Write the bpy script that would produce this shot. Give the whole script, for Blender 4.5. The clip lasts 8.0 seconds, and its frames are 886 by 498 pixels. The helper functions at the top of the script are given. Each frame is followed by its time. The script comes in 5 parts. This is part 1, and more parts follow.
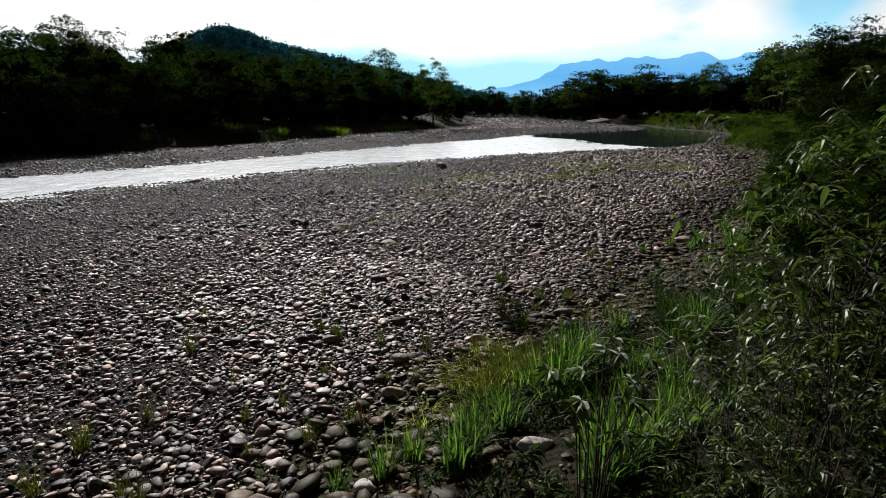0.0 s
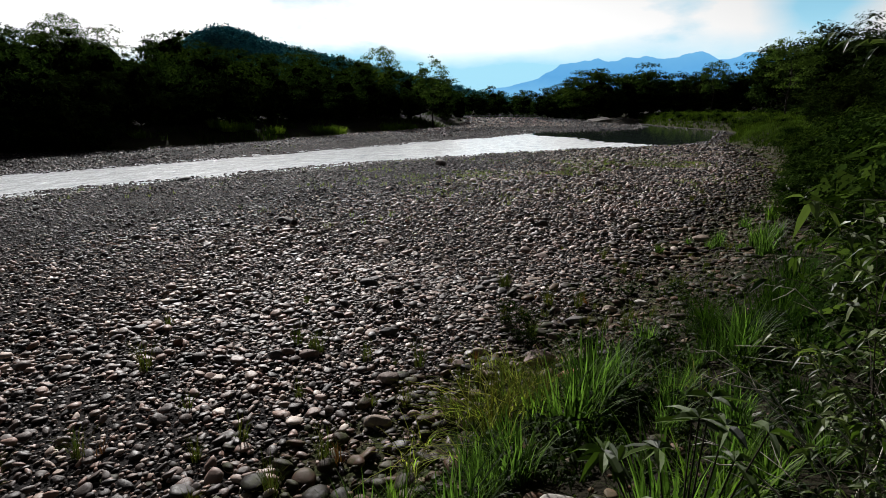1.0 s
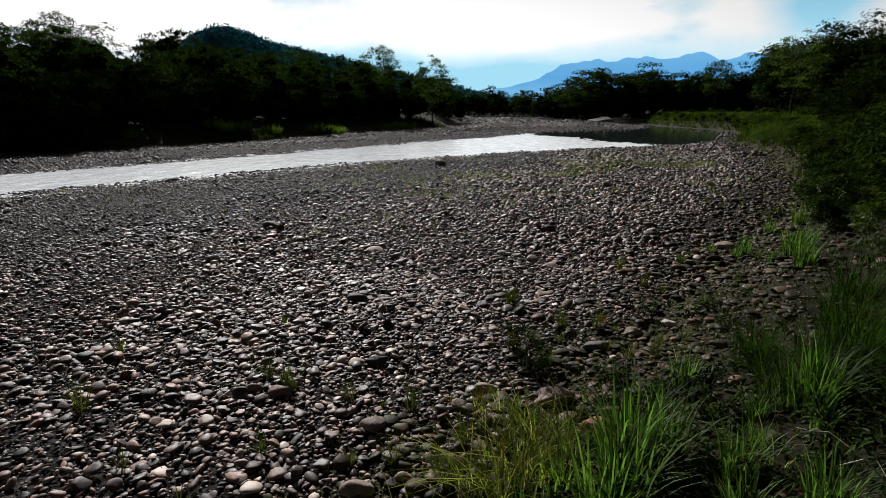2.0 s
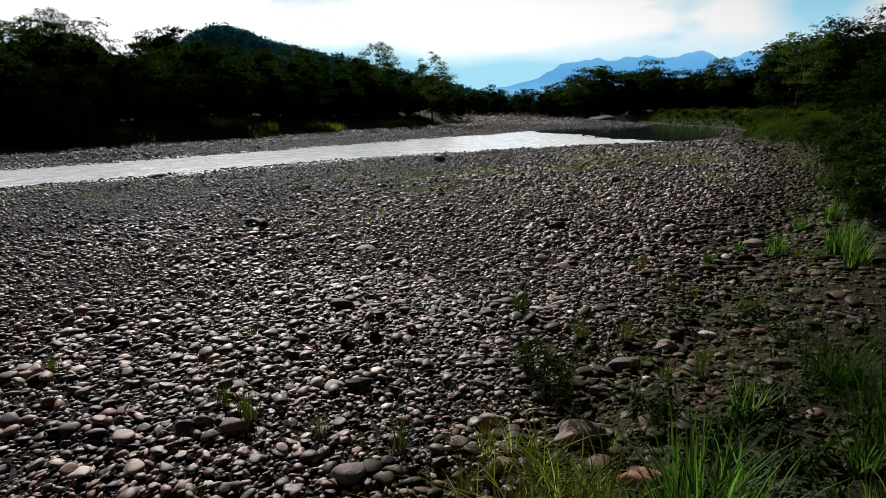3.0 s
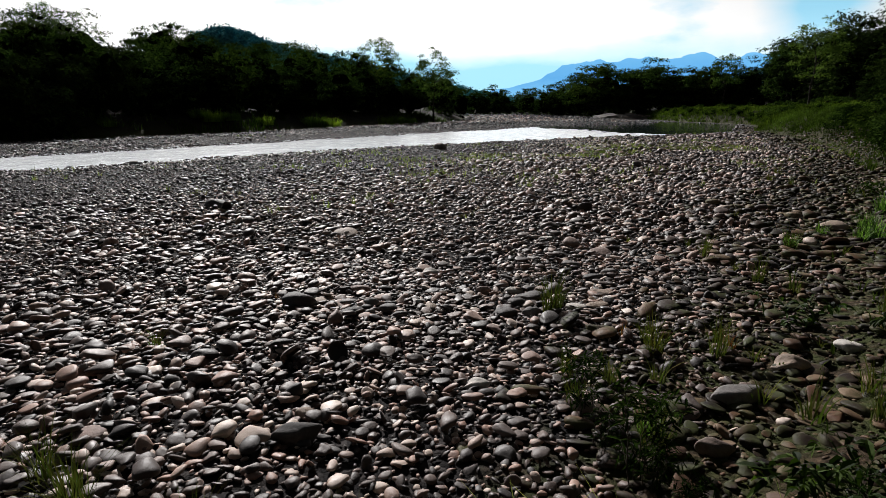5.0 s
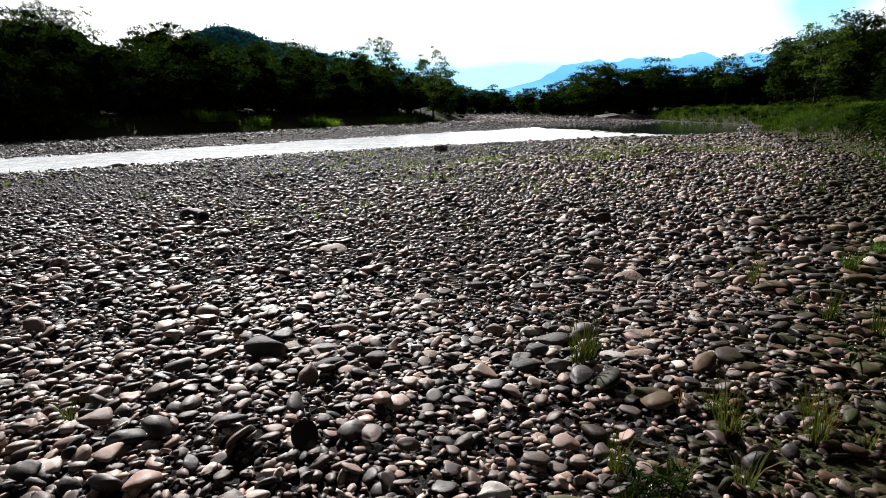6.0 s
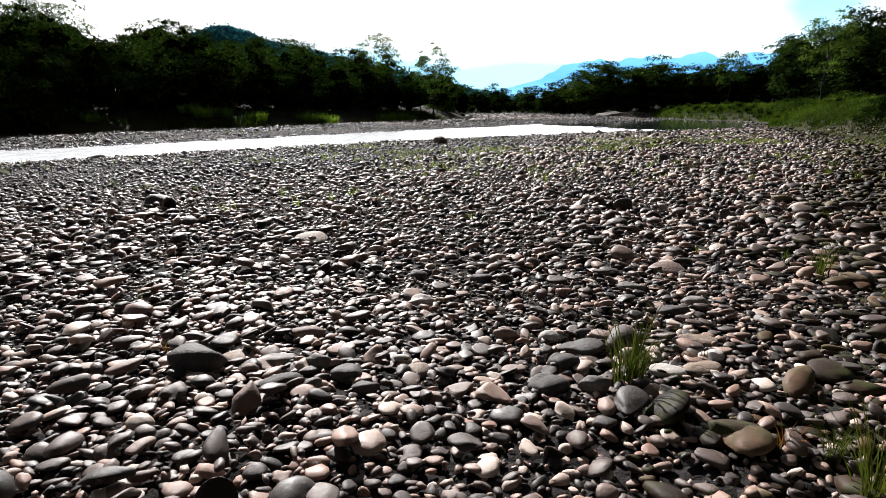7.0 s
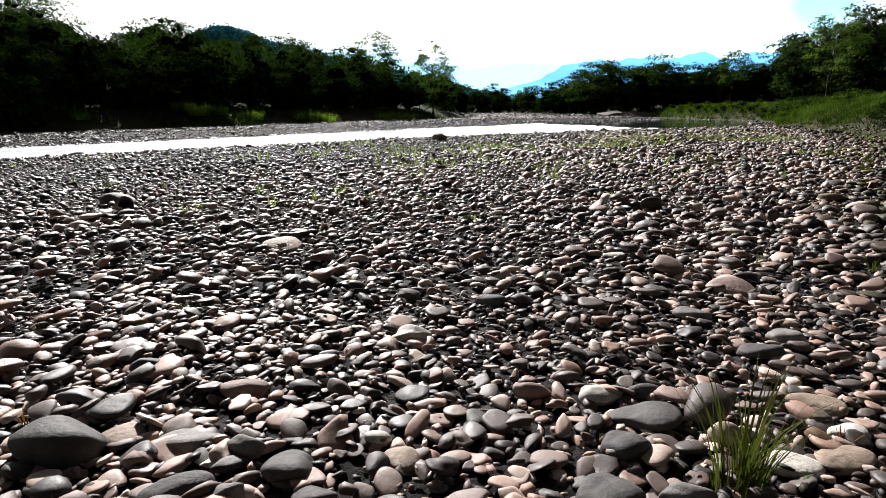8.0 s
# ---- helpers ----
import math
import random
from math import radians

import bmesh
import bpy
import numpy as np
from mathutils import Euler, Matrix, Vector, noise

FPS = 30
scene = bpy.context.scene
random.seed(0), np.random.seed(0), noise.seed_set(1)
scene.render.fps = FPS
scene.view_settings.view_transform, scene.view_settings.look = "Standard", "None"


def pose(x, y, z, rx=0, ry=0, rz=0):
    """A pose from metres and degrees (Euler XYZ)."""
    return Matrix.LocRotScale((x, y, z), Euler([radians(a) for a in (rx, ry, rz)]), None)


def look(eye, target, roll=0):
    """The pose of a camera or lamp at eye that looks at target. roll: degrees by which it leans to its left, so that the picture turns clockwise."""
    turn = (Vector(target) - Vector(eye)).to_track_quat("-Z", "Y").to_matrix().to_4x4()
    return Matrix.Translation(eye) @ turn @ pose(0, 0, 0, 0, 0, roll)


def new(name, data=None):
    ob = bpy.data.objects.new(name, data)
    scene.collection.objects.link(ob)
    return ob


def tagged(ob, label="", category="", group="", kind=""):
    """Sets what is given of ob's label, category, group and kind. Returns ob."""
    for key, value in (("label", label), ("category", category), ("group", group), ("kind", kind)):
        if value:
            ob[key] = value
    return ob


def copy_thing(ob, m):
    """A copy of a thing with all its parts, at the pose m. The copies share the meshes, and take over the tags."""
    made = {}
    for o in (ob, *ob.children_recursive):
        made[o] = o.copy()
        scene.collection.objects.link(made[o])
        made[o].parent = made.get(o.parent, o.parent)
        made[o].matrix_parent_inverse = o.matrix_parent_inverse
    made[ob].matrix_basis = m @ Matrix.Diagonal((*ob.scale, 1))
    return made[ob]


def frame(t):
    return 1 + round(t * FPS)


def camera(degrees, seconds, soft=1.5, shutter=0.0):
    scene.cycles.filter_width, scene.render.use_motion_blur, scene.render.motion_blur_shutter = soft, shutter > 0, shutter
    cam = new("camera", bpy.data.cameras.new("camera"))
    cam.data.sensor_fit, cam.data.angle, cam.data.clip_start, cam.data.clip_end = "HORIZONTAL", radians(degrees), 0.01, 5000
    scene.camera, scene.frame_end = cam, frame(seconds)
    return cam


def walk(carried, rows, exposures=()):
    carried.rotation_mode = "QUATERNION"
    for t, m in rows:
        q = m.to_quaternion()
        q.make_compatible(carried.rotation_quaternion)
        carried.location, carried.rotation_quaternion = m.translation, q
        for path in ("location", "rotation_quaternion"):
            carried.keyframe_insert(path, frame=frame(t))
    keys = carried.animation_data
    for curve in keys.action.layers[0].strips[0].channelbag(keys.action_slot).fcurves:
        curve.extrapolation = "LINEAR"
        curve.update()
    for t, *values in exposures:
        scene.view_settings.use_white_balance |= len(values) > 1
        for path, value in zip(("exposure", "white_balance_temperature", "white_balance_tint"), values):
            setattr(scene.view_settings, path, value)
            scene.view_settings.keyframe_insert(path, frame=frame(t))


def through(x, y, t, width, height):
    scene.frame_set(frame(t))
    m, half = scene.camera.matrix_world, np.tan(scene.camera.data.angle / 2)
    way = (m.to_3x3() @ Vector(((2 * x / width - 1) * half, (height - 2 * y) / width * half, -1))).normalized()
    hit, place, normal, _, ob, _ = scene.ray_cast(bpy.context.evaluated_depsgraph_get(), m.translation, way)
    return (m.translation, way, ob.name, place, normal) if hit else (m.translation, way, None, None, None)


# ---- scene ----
cam = camera(76.2, 8.0, 0.6)
PATH = [
    (0, (-0.011, 0.035, 2.754), (-0.013, 1.978, 2.277), -0.1),
    (0.5, (0.007, 0.482, 2.707), (0.004, 2.424, 2.23), -0.2),
    (1, (0.028, 0.953, 2.531), (0.026, 2.896, 2.055), -0.2),
    (1.5, (0.045, 1.409, 2.42), (0.041, 3.352, 1.945), -0.2),
    (2, (0.055, 1.936, 2.433), (0.052, 3.879, 1.958), -0.2),
    (2.2, (0.065, 2.147, 2.439), (0.061, 4.088, 1.961), -0.2),
    (3.3, (0.08, 3.138, 2.04), (0.076, 5.08, 1.565), -0.3),
    (3.5, (0.079, 3.28, 1.953), (0.073, 5.223, 1.48), -0.3),
    (4, (0.081, 3.753, 1.722), (0.074, 5.696, 1.25), -0.3),
    (4.5, (0.093, 4.21, 1.539), (0.086, 6.154, 1.068), -0.3),
    (4.7, (0.096, 4.404, 1.503), (0.088, 6.348, 1.032), -0.3),
    (5.8, (0.072, 5.438, 1.551), (0.063, 7.38, 1.075), -0.3),
    (6, (0.072, 5.621, 1.51), (0.064, 7.564, 1.038), -0.3),
    (6.5, (0.075, 6.049, 1.355), (0.066, 7.992, 0.882), -0.3),
    (7, (0.1, 6.508, 1.184), (0.09, 8.451, 0.711), -0.3),
    (7.5, (0.11, 6.953, 1.061), (0.101, 8.896, 0.588), -0.2),
    (8, (0.106, 7.446, 1.028), (0.097, 9.389, 0.556), -0.3),
]
EXPOSURES = [(0, 0.65), (1.5, 0.36), (4.7, 0.5), (5.8, 1.05), (6.5, 1.25), (8, 1.55)]
walk(cam, [(t, look(eye, target, roll)) for t, eye, target, roll in PATH], EXPOSURES)

# ---- sky and sun ----
SUN_AZIMUTH, SUN_HEIGHT = radians(-20), radians(31)   # turned from +y towards +x, above the horizon
sun_way = Vector((math.sin(SUN_AZIMUTH) * math.cos(SUN_HEIGHT), math.cos(SUN_AZIMUTH) * math.cos(SUN_HEIGHT), math.sin(SUN_HEIGHT)))
sun_data = bpy.data.lights.new("sun", "SUN")
sun_data.energy, sun_data.angle, sun_data.color = 5.0, radians(0.6), (1.0, 0.965, 0.945)
sun = new("sun", sun_data)
sun.matrix_world = look(sun_way * 60, (0, 0, 0))


def link(tree, a, b):
    tree.links.new(a, b)


def node(tree, kind, **values):
    n = tree.nodes.new(kind)
    for key, value in values.items():
        n.inputs[key].default_value = value
    return n


def ramp(tree, source, stops):
    n = tree.nodes.new("ShaderNodeValToRGB")
    els = n.color_ramp.elements
    while len(els) < len(stops):
        els.new(0.5)
    for el, (at, colour) in zip(els, stops):
        el.position, el.color = at, (*colour, 1)
    link(tree, source, n.inputs[0])
    return n.outputs[0]


def mixed(tree, fac, a, b, blend="MIX"):
    n = tree.nodes.new("ShaderNodeMix")
    n.data_type, n.blend_type = "RGBA", blend
    for socket, value in ((n.inputs[0], fac), (n.inputs[6], a), (n.inputs[7], b)):
        if isinstance(value, bpy.types.NodeSocket):
            link(tree, value, socket)
        elif isinstance(value, tuple):
            socket.default_value = (*value, 1)
        else:
            socket.default_value = value
    return n.outputs[2]


def maths(tree, operation, a, b=0.0):
    n = tree.nodes.new("ShaderNodeMath")
    n.operation = operation
    for socket, value in ((n.inputs[0], a), (n.inputs[1], b)):
        if isinstance(value, bpy.types.NodeSocket):
            link(tree, value, socket)
        else:
            socket.default_value = value
    return n.outputs[0]


def make_world():
    world = bpy.data.worlds.new("day")
    world.use_nodes = True
    scene.world = world
    t = world.node_tree
    t.nodes.clear()
    sky = t.nodes.new("ShaderNodeTexSky")
    sky.sky_type, sky.sun_disc = "NISHITA", False
    sky.sun_elevation, sky.sun_rotation = SUN_HEIGHT, SUN_AZIMUTH
    sky.air_density, sky.dust_density = 1.0, 1.2
    blue = mixed(t, 1.0, sky.outputs[0], (0.012, 0.022, 0.029), "MULTIPLY")
    place = t.nodes.new("ShaderNodeTexCoord")
    # broken cloud, brighter towards the sun
    shape = t.nodes.new("ShaderNodeMapping")
    shape.inputs["Scale"].default_value = (1.0, 1.0, 2.6)
    shape.inputs["Location"].default_value = (3.1, 0.4, 0.0)
    link(t, place.outputs["Generated"], shape.inputs[0])
    puffs = node(t, "ShaderNodeTexNoise", Scale=2.4, Detail=7.0, Roughness=0.55)
    link(t, shape.outputs[0], puffs.inputs["Vector"])
    cover = ramp(t, puffs.outputs["Fac"], [(0.3, (0, 0, 0)), (0.44, (1, 1, 1))])
    towards = t.nodes.new("ShaderNodeVectorMath")
    towards.operation = "DOT_PRODUCT"
    towards.inputs[1].default_value = sun_way
    link(t, place.outputs["Generated"], towards.inputs[0])
    near_sun = maths(t, "POWER", maths(t, "ADD", maths(t, "MULTIPLY", towards.outputs["Value"], 0.5), 0.5), 2.2)
    height = t.nodes.new("ShaderNodeSeparateXYZ")
    link(t, place.outputs["Generated"], height.inputs[0])
    thick = maths(t, "MAXIMUM", maths(t, "SUBTRACT", 1.3, maths(t, "MULTIPLY", maths(t, "MAXIMUM", height.outputs[2], 0.0), 2.4)), 0.05)
    away = ramp(t, maths(t, "ADD", maths(t, "MULTIPLY", towards.outputs["Value"], 0.5), 0.5), [(0.3, (0.06, 0.06, 0.06)), (0.66, (1, 1, 1))])
    glow = maths(t, "MULTIPLY", maths(t, "MULTIPLY", maths(t, "MULTIPLY", near_sun, thick), 1.02), away)
    cloud = t.nodes.new("ShaderNodeCombineColor")
    for k in range(3):
        link(t, glow, cloud.inputs[k])
    # clear air under the cloud's base
    base = maths(t, "ADD", height.outputs[2], maths(t, "MULTIPLY", maths(t, "SUBTRACT", puffs.outputs["Fac"], 0.5), 0.12))
    cover = maths(t, "MULTIPLY", cover, ramp(t, base, [(0.07, (0, 0, 0)), (0.115, (1, 1, 1))]))
    # a gap in the cloud to the right
    gap = t.nodes.new("ShaderNodeVectorMath")
    gap.operation = "DISTANCE"
    gap.inputs[1].default_value = (0.525, 0.84, 0.14)
    link(t, place.outputs["Generated"], gap.inputs[0])
    torn = maths(t, "ADD", gap.outputs["Value"], maths(t, "MULTIPLY", maths(t, "SUBTRACT", puffs.outputs["Fac"], 0.5), 0.12))
    cover = maths(t, "MULTIPLY", cover, ramp(t, torn, [(0.03, (0.1, 0.1, 0.1)), (0.085, (1, 1, 1))]))
    low = mixed(t, ramp(t, height.outputs[2], [(0.1, (0, 0, 0)), (0.6, (1, 1, 1))]), ramp(t, height.outputs[2], [(0.085, (0.3, 0.58, 0.72)), (0.14, (0.2, 0.48, 0.64))]), blue)
    low = mixed(t, 1.0, low, away, "MULTIPLY")
    both = mixed(t, cover, low, cloud.outputs[0])
    back = node(t, "ShaderNodeBackground", Strength=1.0)
    link(t, both, back.inputs[0])
    out = t.nodes.new("ShaderNodeOutputWorld")
    link(t, back.outputs[0], out.inputs[0])


make_world()


# ---- materials ----
def material(name, rough=0.7):
    m = bpy.data.materials.new(name)
    m.use_nodes = True
    t = m.node_tree
    shader = t.nodes["Principled BSDF"]
    shader.inputs["Roughness"].default_value = rough
    return m, t, shader


def coords(t, scale=1.0):
    c = t.nodes.new("ShaderNodeTexCoord")
    m = t.nodes.new("ShaderNodeMapping")
    m.inputs["Scale"].default_value = (scale, scale, scale)
    link(t, c.outputs["Object"], m.inputs[0])
    return m.outputs[0]


def noise_of(t, vector, scale, detail=4.0, rough=0.55):
    n = node(t, "ShaderNodeTexNoise", Scale=scale, Detail=detail, Roughness=rough)
    link(t, vector, n.inputs["Vector"])
    return n.outputs["Fac"]


def bump_of(t, height, strength, distance, shader):
    b = node(t, "ShaderNodeBump", Strength=strength, Distance=distance)
    link(t, height, b.inputs["Height"])
    link(t, b.outputs[0], shader.inputs["Normal"])
    return b


def chance(t, island):
    if island:
        return t.nodes.new("ShaderNodeNewGeometry").outputs["Random Per Island"]
    return t.nodes.new("ShaderNodeObjectInfo").outputs["Random"]


STONE_COLOURS = [(0.00, (0.021, 0.017, 0.016)), (0.22, (0.046, 0.034, 0.031)), (0.42, (0.105, 0.072, 0.061)), (0.54, (0.060, 0.047, 0.044)),
                 (0.67, (0.210, 0.143, 0.119)), (0.79, (0.270, 0.158, 0.120)), (0.90, (0.345, 0.257, 0.214)), (1.00, (0.540, 0.450, 0.390))]


def stone_material(name, island, moss=False, wet=False):
    m, t, shader = material(name, 0.6)
    shader.inputs["Specular IOR Level"].default_value = 0.1 if moss else 0.3
    # single stones are unit shapes scaled to about 5 cm
    v = coords(t) if island else coords(t, 0.05)
    one = ramp(t, chance(t, island), STONE_COLOURS)
    shift = t.nodes.new("ShaderNodeVectorMath")
    link(t, v, shift.inputs[0])
    link(t, maths(t, "MULTIPLY", chance(t, island), 7.0), shift.inputs[1])
    v = shift.outputs[0]
    speck = noise_of(t, v, 160.0, 3.0, 0.7)
    blotch = noise_of(t, v, 14.0, 5.0, 0.6)
    vein = noise_of(t, v, 38.0, 6.0, 0.7)
    c = mixed(t, 0.5, one, ramp(t, speck, [(0.3, (0.5, 0.5, 0.5)), (0.7, (1.0, 1.0, 1.0))]), "MULTIPLY")
    c = mixed(t, 0.7, c, ramp(t, blotch, [(0.3, (0.6, 0.57, 0.55)), (0.65, (1.05, 1.03, 1.0))]), "MULTIPLY")
    c = mixed(t, ramp(t, vein, [(0.6, (0, 0, 0)), (0.74, (0.4, 0.4, 0.4))]), c, (0.33, 0.29, 0.25))
    if wet:
        c = mixed(t, 1.0, c, (0.3, 0.31, 0.36), "MULTIPLY")
    if moss:
        c = mixed(t, 1.0, c, (0.36, 0.31, 0.24), "MULTIPLY")
        c = mixed(t, ramp(t, noise_of(t, v, 7.0, 5.0, 0.6), [(0.46, (0, 0, 0)), (0.62, (0.85, 0.85, 0.85))]), c, (0.034, 0.04, 0.012))
    link(t, c, shader.inputs["Base Color"])
    link(t, ramp(t, blotch, [(0.3, (0.47, 0.47, 0.47)), (0.7, (0.72, 0.72, 0.72))]), shader.inputs["Roughness"])
    bump_of(t, maths(t, "ADD", vein, maths(t, "MULTIPLY", blotch, 1.2)), 0.35, 0.006, shader)
    return m


def plain_stone(name, low, high):
    m, t, shader = material(name, 0.7)
    shader.inputs["Specular IOR Level"].default_value = 0.17
    v = coords(t)
    blotch = noise_of(t, v, 7.0, 6.0, 0.6)
    c = mixed(t, 0.5, ramp(t, blotch, [(0.3, low), (0.7, high)]),
              ramp(t, noise_of(t, v, 70.0, 3.0, 0.7), [(0.3, (0.5, 0.5, 0.5)), (0.65, (1, 1, 1))]), "MULTIPLY")
    link(t, c, shader.inputs["Base Color"])
    bump_of(t, maths(t, "ADD", noise_of(t, v, 40.0, 5.0, 0.65), maths(t, "MULTIPLY", blotch, 2.0)), 0.4, 0.014, shader)
    return m


def ground_material():
    """Grey-brown sandy gravel, darkened for the shade between stones; soil and moss where the mesh's 'soil' value is
    high.
    """
    m, t, shader = material("ground_soil", 0.95)
    shader.inputs["Specular IOR Level"].default_value = 0.08
    v = coords(t)
    pebble = node(t, "ShaderNodeTexVoronoi", Scale=16.0)
    link(t, v, pebble.inputs["Vector"])
    tone = t.nodes.new("ShaderNodeSeparateColor")
    link(t, pebble.outputs["Color"], tone.inputs[0])
    # pebble tones kept near black, as the shade in gaps between cobbles
    shaded_grit = ramp(t, tone.outputs[0], [(0.0, (0.008, 0.007, 0.007)), (0.5, (0.02, 0.018, 0.018)), (1.0, (0.05, 0.044, 0.042))])
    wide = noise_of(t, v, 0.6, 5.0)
    shaded_grit = mixed(t, 0.6, shaded_grit, ramp(t, wide, [(0.3, (0.4, 0.42, 0.46)), (0.7, (0.8, 0.78, 0.76))]), "MULTIPLY")
    fine = noise_of(t, v, 24.0, 6.0, 0.65)
    earth = ramp(t, fine, [(0.3, (0.014, 0.011, 0.007)), (0.55, (0.042, 0.029, 0.018)), (0.75, (0.11, 0.074, 0.046))])
    moss = ramp(t, noise_of(t, v, 5.0, 6.0, 0.6), [(0.38, (0, 0, 0)), (0.54, (1, 1, 1))])
    earth = mixed(t, moss, earth, mixed(t, fine, (0.01, 0.013, 0.004), (0.045, 0.052, 0.016)))
    a = t.nodes.new("ShaderNodeAttribute")
    a.attribute_name = "soil"
    edge = maths(t, "ADD", a.outputs["Fac"], maths(t, "MULTIPLY", maths(t, "SUBTRACT", noise_of(t, v, 2.2, 5.0), 0.5), 1.2))
    # dark litter, with the shade under growth put into its colour
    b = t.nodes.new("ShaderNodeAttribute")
    b.attribute_name = "litter_shade"
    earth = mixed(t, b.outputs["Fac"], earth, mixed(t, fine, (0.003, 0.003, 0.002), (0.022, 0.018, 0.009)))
    link(t, mixed(t, ramp(t, edge, [(0.4, (0, 0, 0)), (0.62, (1, 1, 1))]), shaded_grit, earth), shader.inputs["Base Color"])
    h = maths(t, "ADD", maths(t, "MULTIPLY", pebble.outputs["Distance"], -1.0), fine)
    bump_of(t, h, 0.8, 0.04, shader)
    return m


def leaf_material(name, low, high, island=True, through=0.25, rough=0.6, lace=0.0, gloss=0.0):
    """lace: how fine the ragged gaps are that part a spray into single leaves (per metre)."""
    m, t, shader = material(name, rough)
    one = mixed(t, chance(t, island), low, high)
    info = t.nodes.new("ShaderNodeObjectInfo").outputs["Random"]
    shade = ramp(t, info, [(0.0, (0.65, 0.7, 0.6)), (0.5, (1.0, 1.0, 1.0)), (1.0, (1.25, 1.15, 0.75))])
    one = mixed(t, 0.8, one, shade, "MULTIPLY")
    v = coords(t)
    one = mixed(t, 0.85, one, ramp(t, noise_of(t, v, 0.6, 3.0), [(0.36, (0.3, 0.33, 0.32)), (0.64, (1.3, 1.3, 1.15))]), "MULTIPLY")
    link(t, one, shader.inputs["Base Color"])
    shader.inputs["Specular IOR Level"].default_value = gloss
    surface = shader.outputs[0]
    if through:
        thin = t.nodes.new("ShaderNodeBsdfTranslucent")
        link(t, mixed(t, 1.0, one, (1.12, 1.35, 0.65), "MULTIPLY"), thin.inputs["Color"])
        mix = node(t, "ShaderNodeMixShader", Fac=through)
        link(t, surface, mix.inputs[1])
        link(t, thin.outputs[0], mix.inputs[2])
        surface = mix.outputs[0]
    if lace:
        gaps = node(t, "ShaderNodeTexVoronoi", Scale=lace)
        link(t, v, gaps.inputs["Vector"])
        cut = maths(t, "GREATER_THAN", gaps.outputs["Distance"], 0.6)
        clear_part = t.nodes.new("ShaderNodeBsdfTransparent")
        mix = node(t, "ShaderNodeMixShader")
        link(t, cut, mix.inputs[0])
        link(t, surface, mix.inputs[1])
        link(t, clear_part.outputs[0], mix.inputs[2])
        surface = mix.outputs[0]
    link(t, surface, t.nodes["Material Output"].inputs[0])
    return m


def bark_material(name, low, high):
    m, t, shader = material(name, 0.85)
    shader.inputs["Specular IOR Level"].default_value = 0.1
    v = coords(t)
    n = noise_of(t, v, 14.0, 6.0, 0.7)
    link(t, ramp(t, n, [(0.3, low), (0.7, high)]), shader.inputs["Base Color"])
    bump_of(t, n, 0.6, 0.03, shader)
    return m


def water_material(name, white, scale, strength, rough):
    m, t, shader = material(name, rough)
    v = coords(t)
    flow = t.nodes.new("ShaderNodeMapping")
    flow.inputs["Rotation"].default_value = (0, 0, radians(38))
    flow.inputs["Scale"].default_value = (1.0, 0.45, 1.0)
    link(t, v, flow.inputs[0])
    n = noise_of(t, flow.outputs[0], scale, 4.0, 0.6)
    small = noise_of(t, flow.outputs[0], scale * 5, 3.0, 0.6)
    deep = (0.02, 0.03, 0.026)
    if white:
        # white water, with the sky's glare put into the base colour
        foam_glare = ramp(t, maths(t, "ADD", maths(t, "MULTIPLY", n, 0.7), maths(t, "MULTIPLY", small, 0.4)), [(0.3, (0, 0, 0)), (0.48, (1, 1, 1))])
        link(t, mixed(t, maths(t, "MULTIPLY", foam_glare, white), (0.42, 0.5, 0.54), (0.9, 0.94, 0.97)), shader.inputs["Base Color"])
    else:
        shader.inputs["Base Color"].default_value = (*deep, 1)
    shader.inputs["IOR"].default_value = 1.33
    bump_of(t, maths(t, "ADD", n, maths(t, "MULTIPLY", small, 0.3)), strength, 0.12, shader)
    return m


MAT_STONES = stone_material("river_stones", True)
MAT_STONE = stone_material("river_stone", False)
MAT_GROUND = ground_material()
MAT_WET = stone_material("damp_stones", True, False, True)
MAT_MOSSY = stone_material("mossy_stones", True, True)
MAT_MOSSY_STONE = stone_material("mossy_stone", False, True)
MAT_GRASS = leaf_material("grass_blades", (0.01, 0.026, 0.005), (0.19, 0.31, 0.085), True, 0.5, 0.5, 0.0, 0.1)
MAT_CLUMP = leaf_material("bright_long_grass", (0.07, 0.11, 0.02), (0.17, 0.24, 0.045), True, 0.5, 0.6)
MAT_TURF = leaf_material("bank_turf", (0.014, 0.026, 0.006), (0.06, 0.085, 0.02), True, 0.2)
# leaf green darkened to stand for shade on edge bushes and bank trees
MAT_SHADELEAF = leaf_material("shaded_leaves", (0.006, 0.012, 0.004), (0.028, 0.044, 0.012), True, 0.08, 0.85, 8.0)
MAT_MEADOW = leaf_material("meadow_grass", (0.03, 0.06, 0.012), (0.1, 0.15, 0.03), True, 0.15, 0.7)
MAT_DRYGRASS = leaf_material("dry_grass", (0.13, 0.11, 0.042), (0.07, 0.11, 0.026), True, 0.25)
MAT_BARGRASS = leaf_material("sparse_bar_grass", (0.19, 0.18, 0.085), (0.14, 0.18, 0.06), True, 0.45)
MAT_RUST = leaf_material("rust_weed", (0.16, 0.05, 0.03), (0.22, 0.1, 0.05), True, 0.2)
MAT_STRAW = leaf_material("arching_yellow_grass", (0.46, 0.44, 0.15), (0.2, 0.3, 0.06), True, 0.65, 0.5)
MAT_SEDGE = leaf_material("green_sedge", (0.005, 0.014, 0.003), (0.06, 0.12, 0.026), True, 0.35, 0.5)
MAT_DARKWEED = leaf_material("dark_weed", (0.004, 0.008, 0.003), (0.026, 0.05, 0.011), True, 0.2)
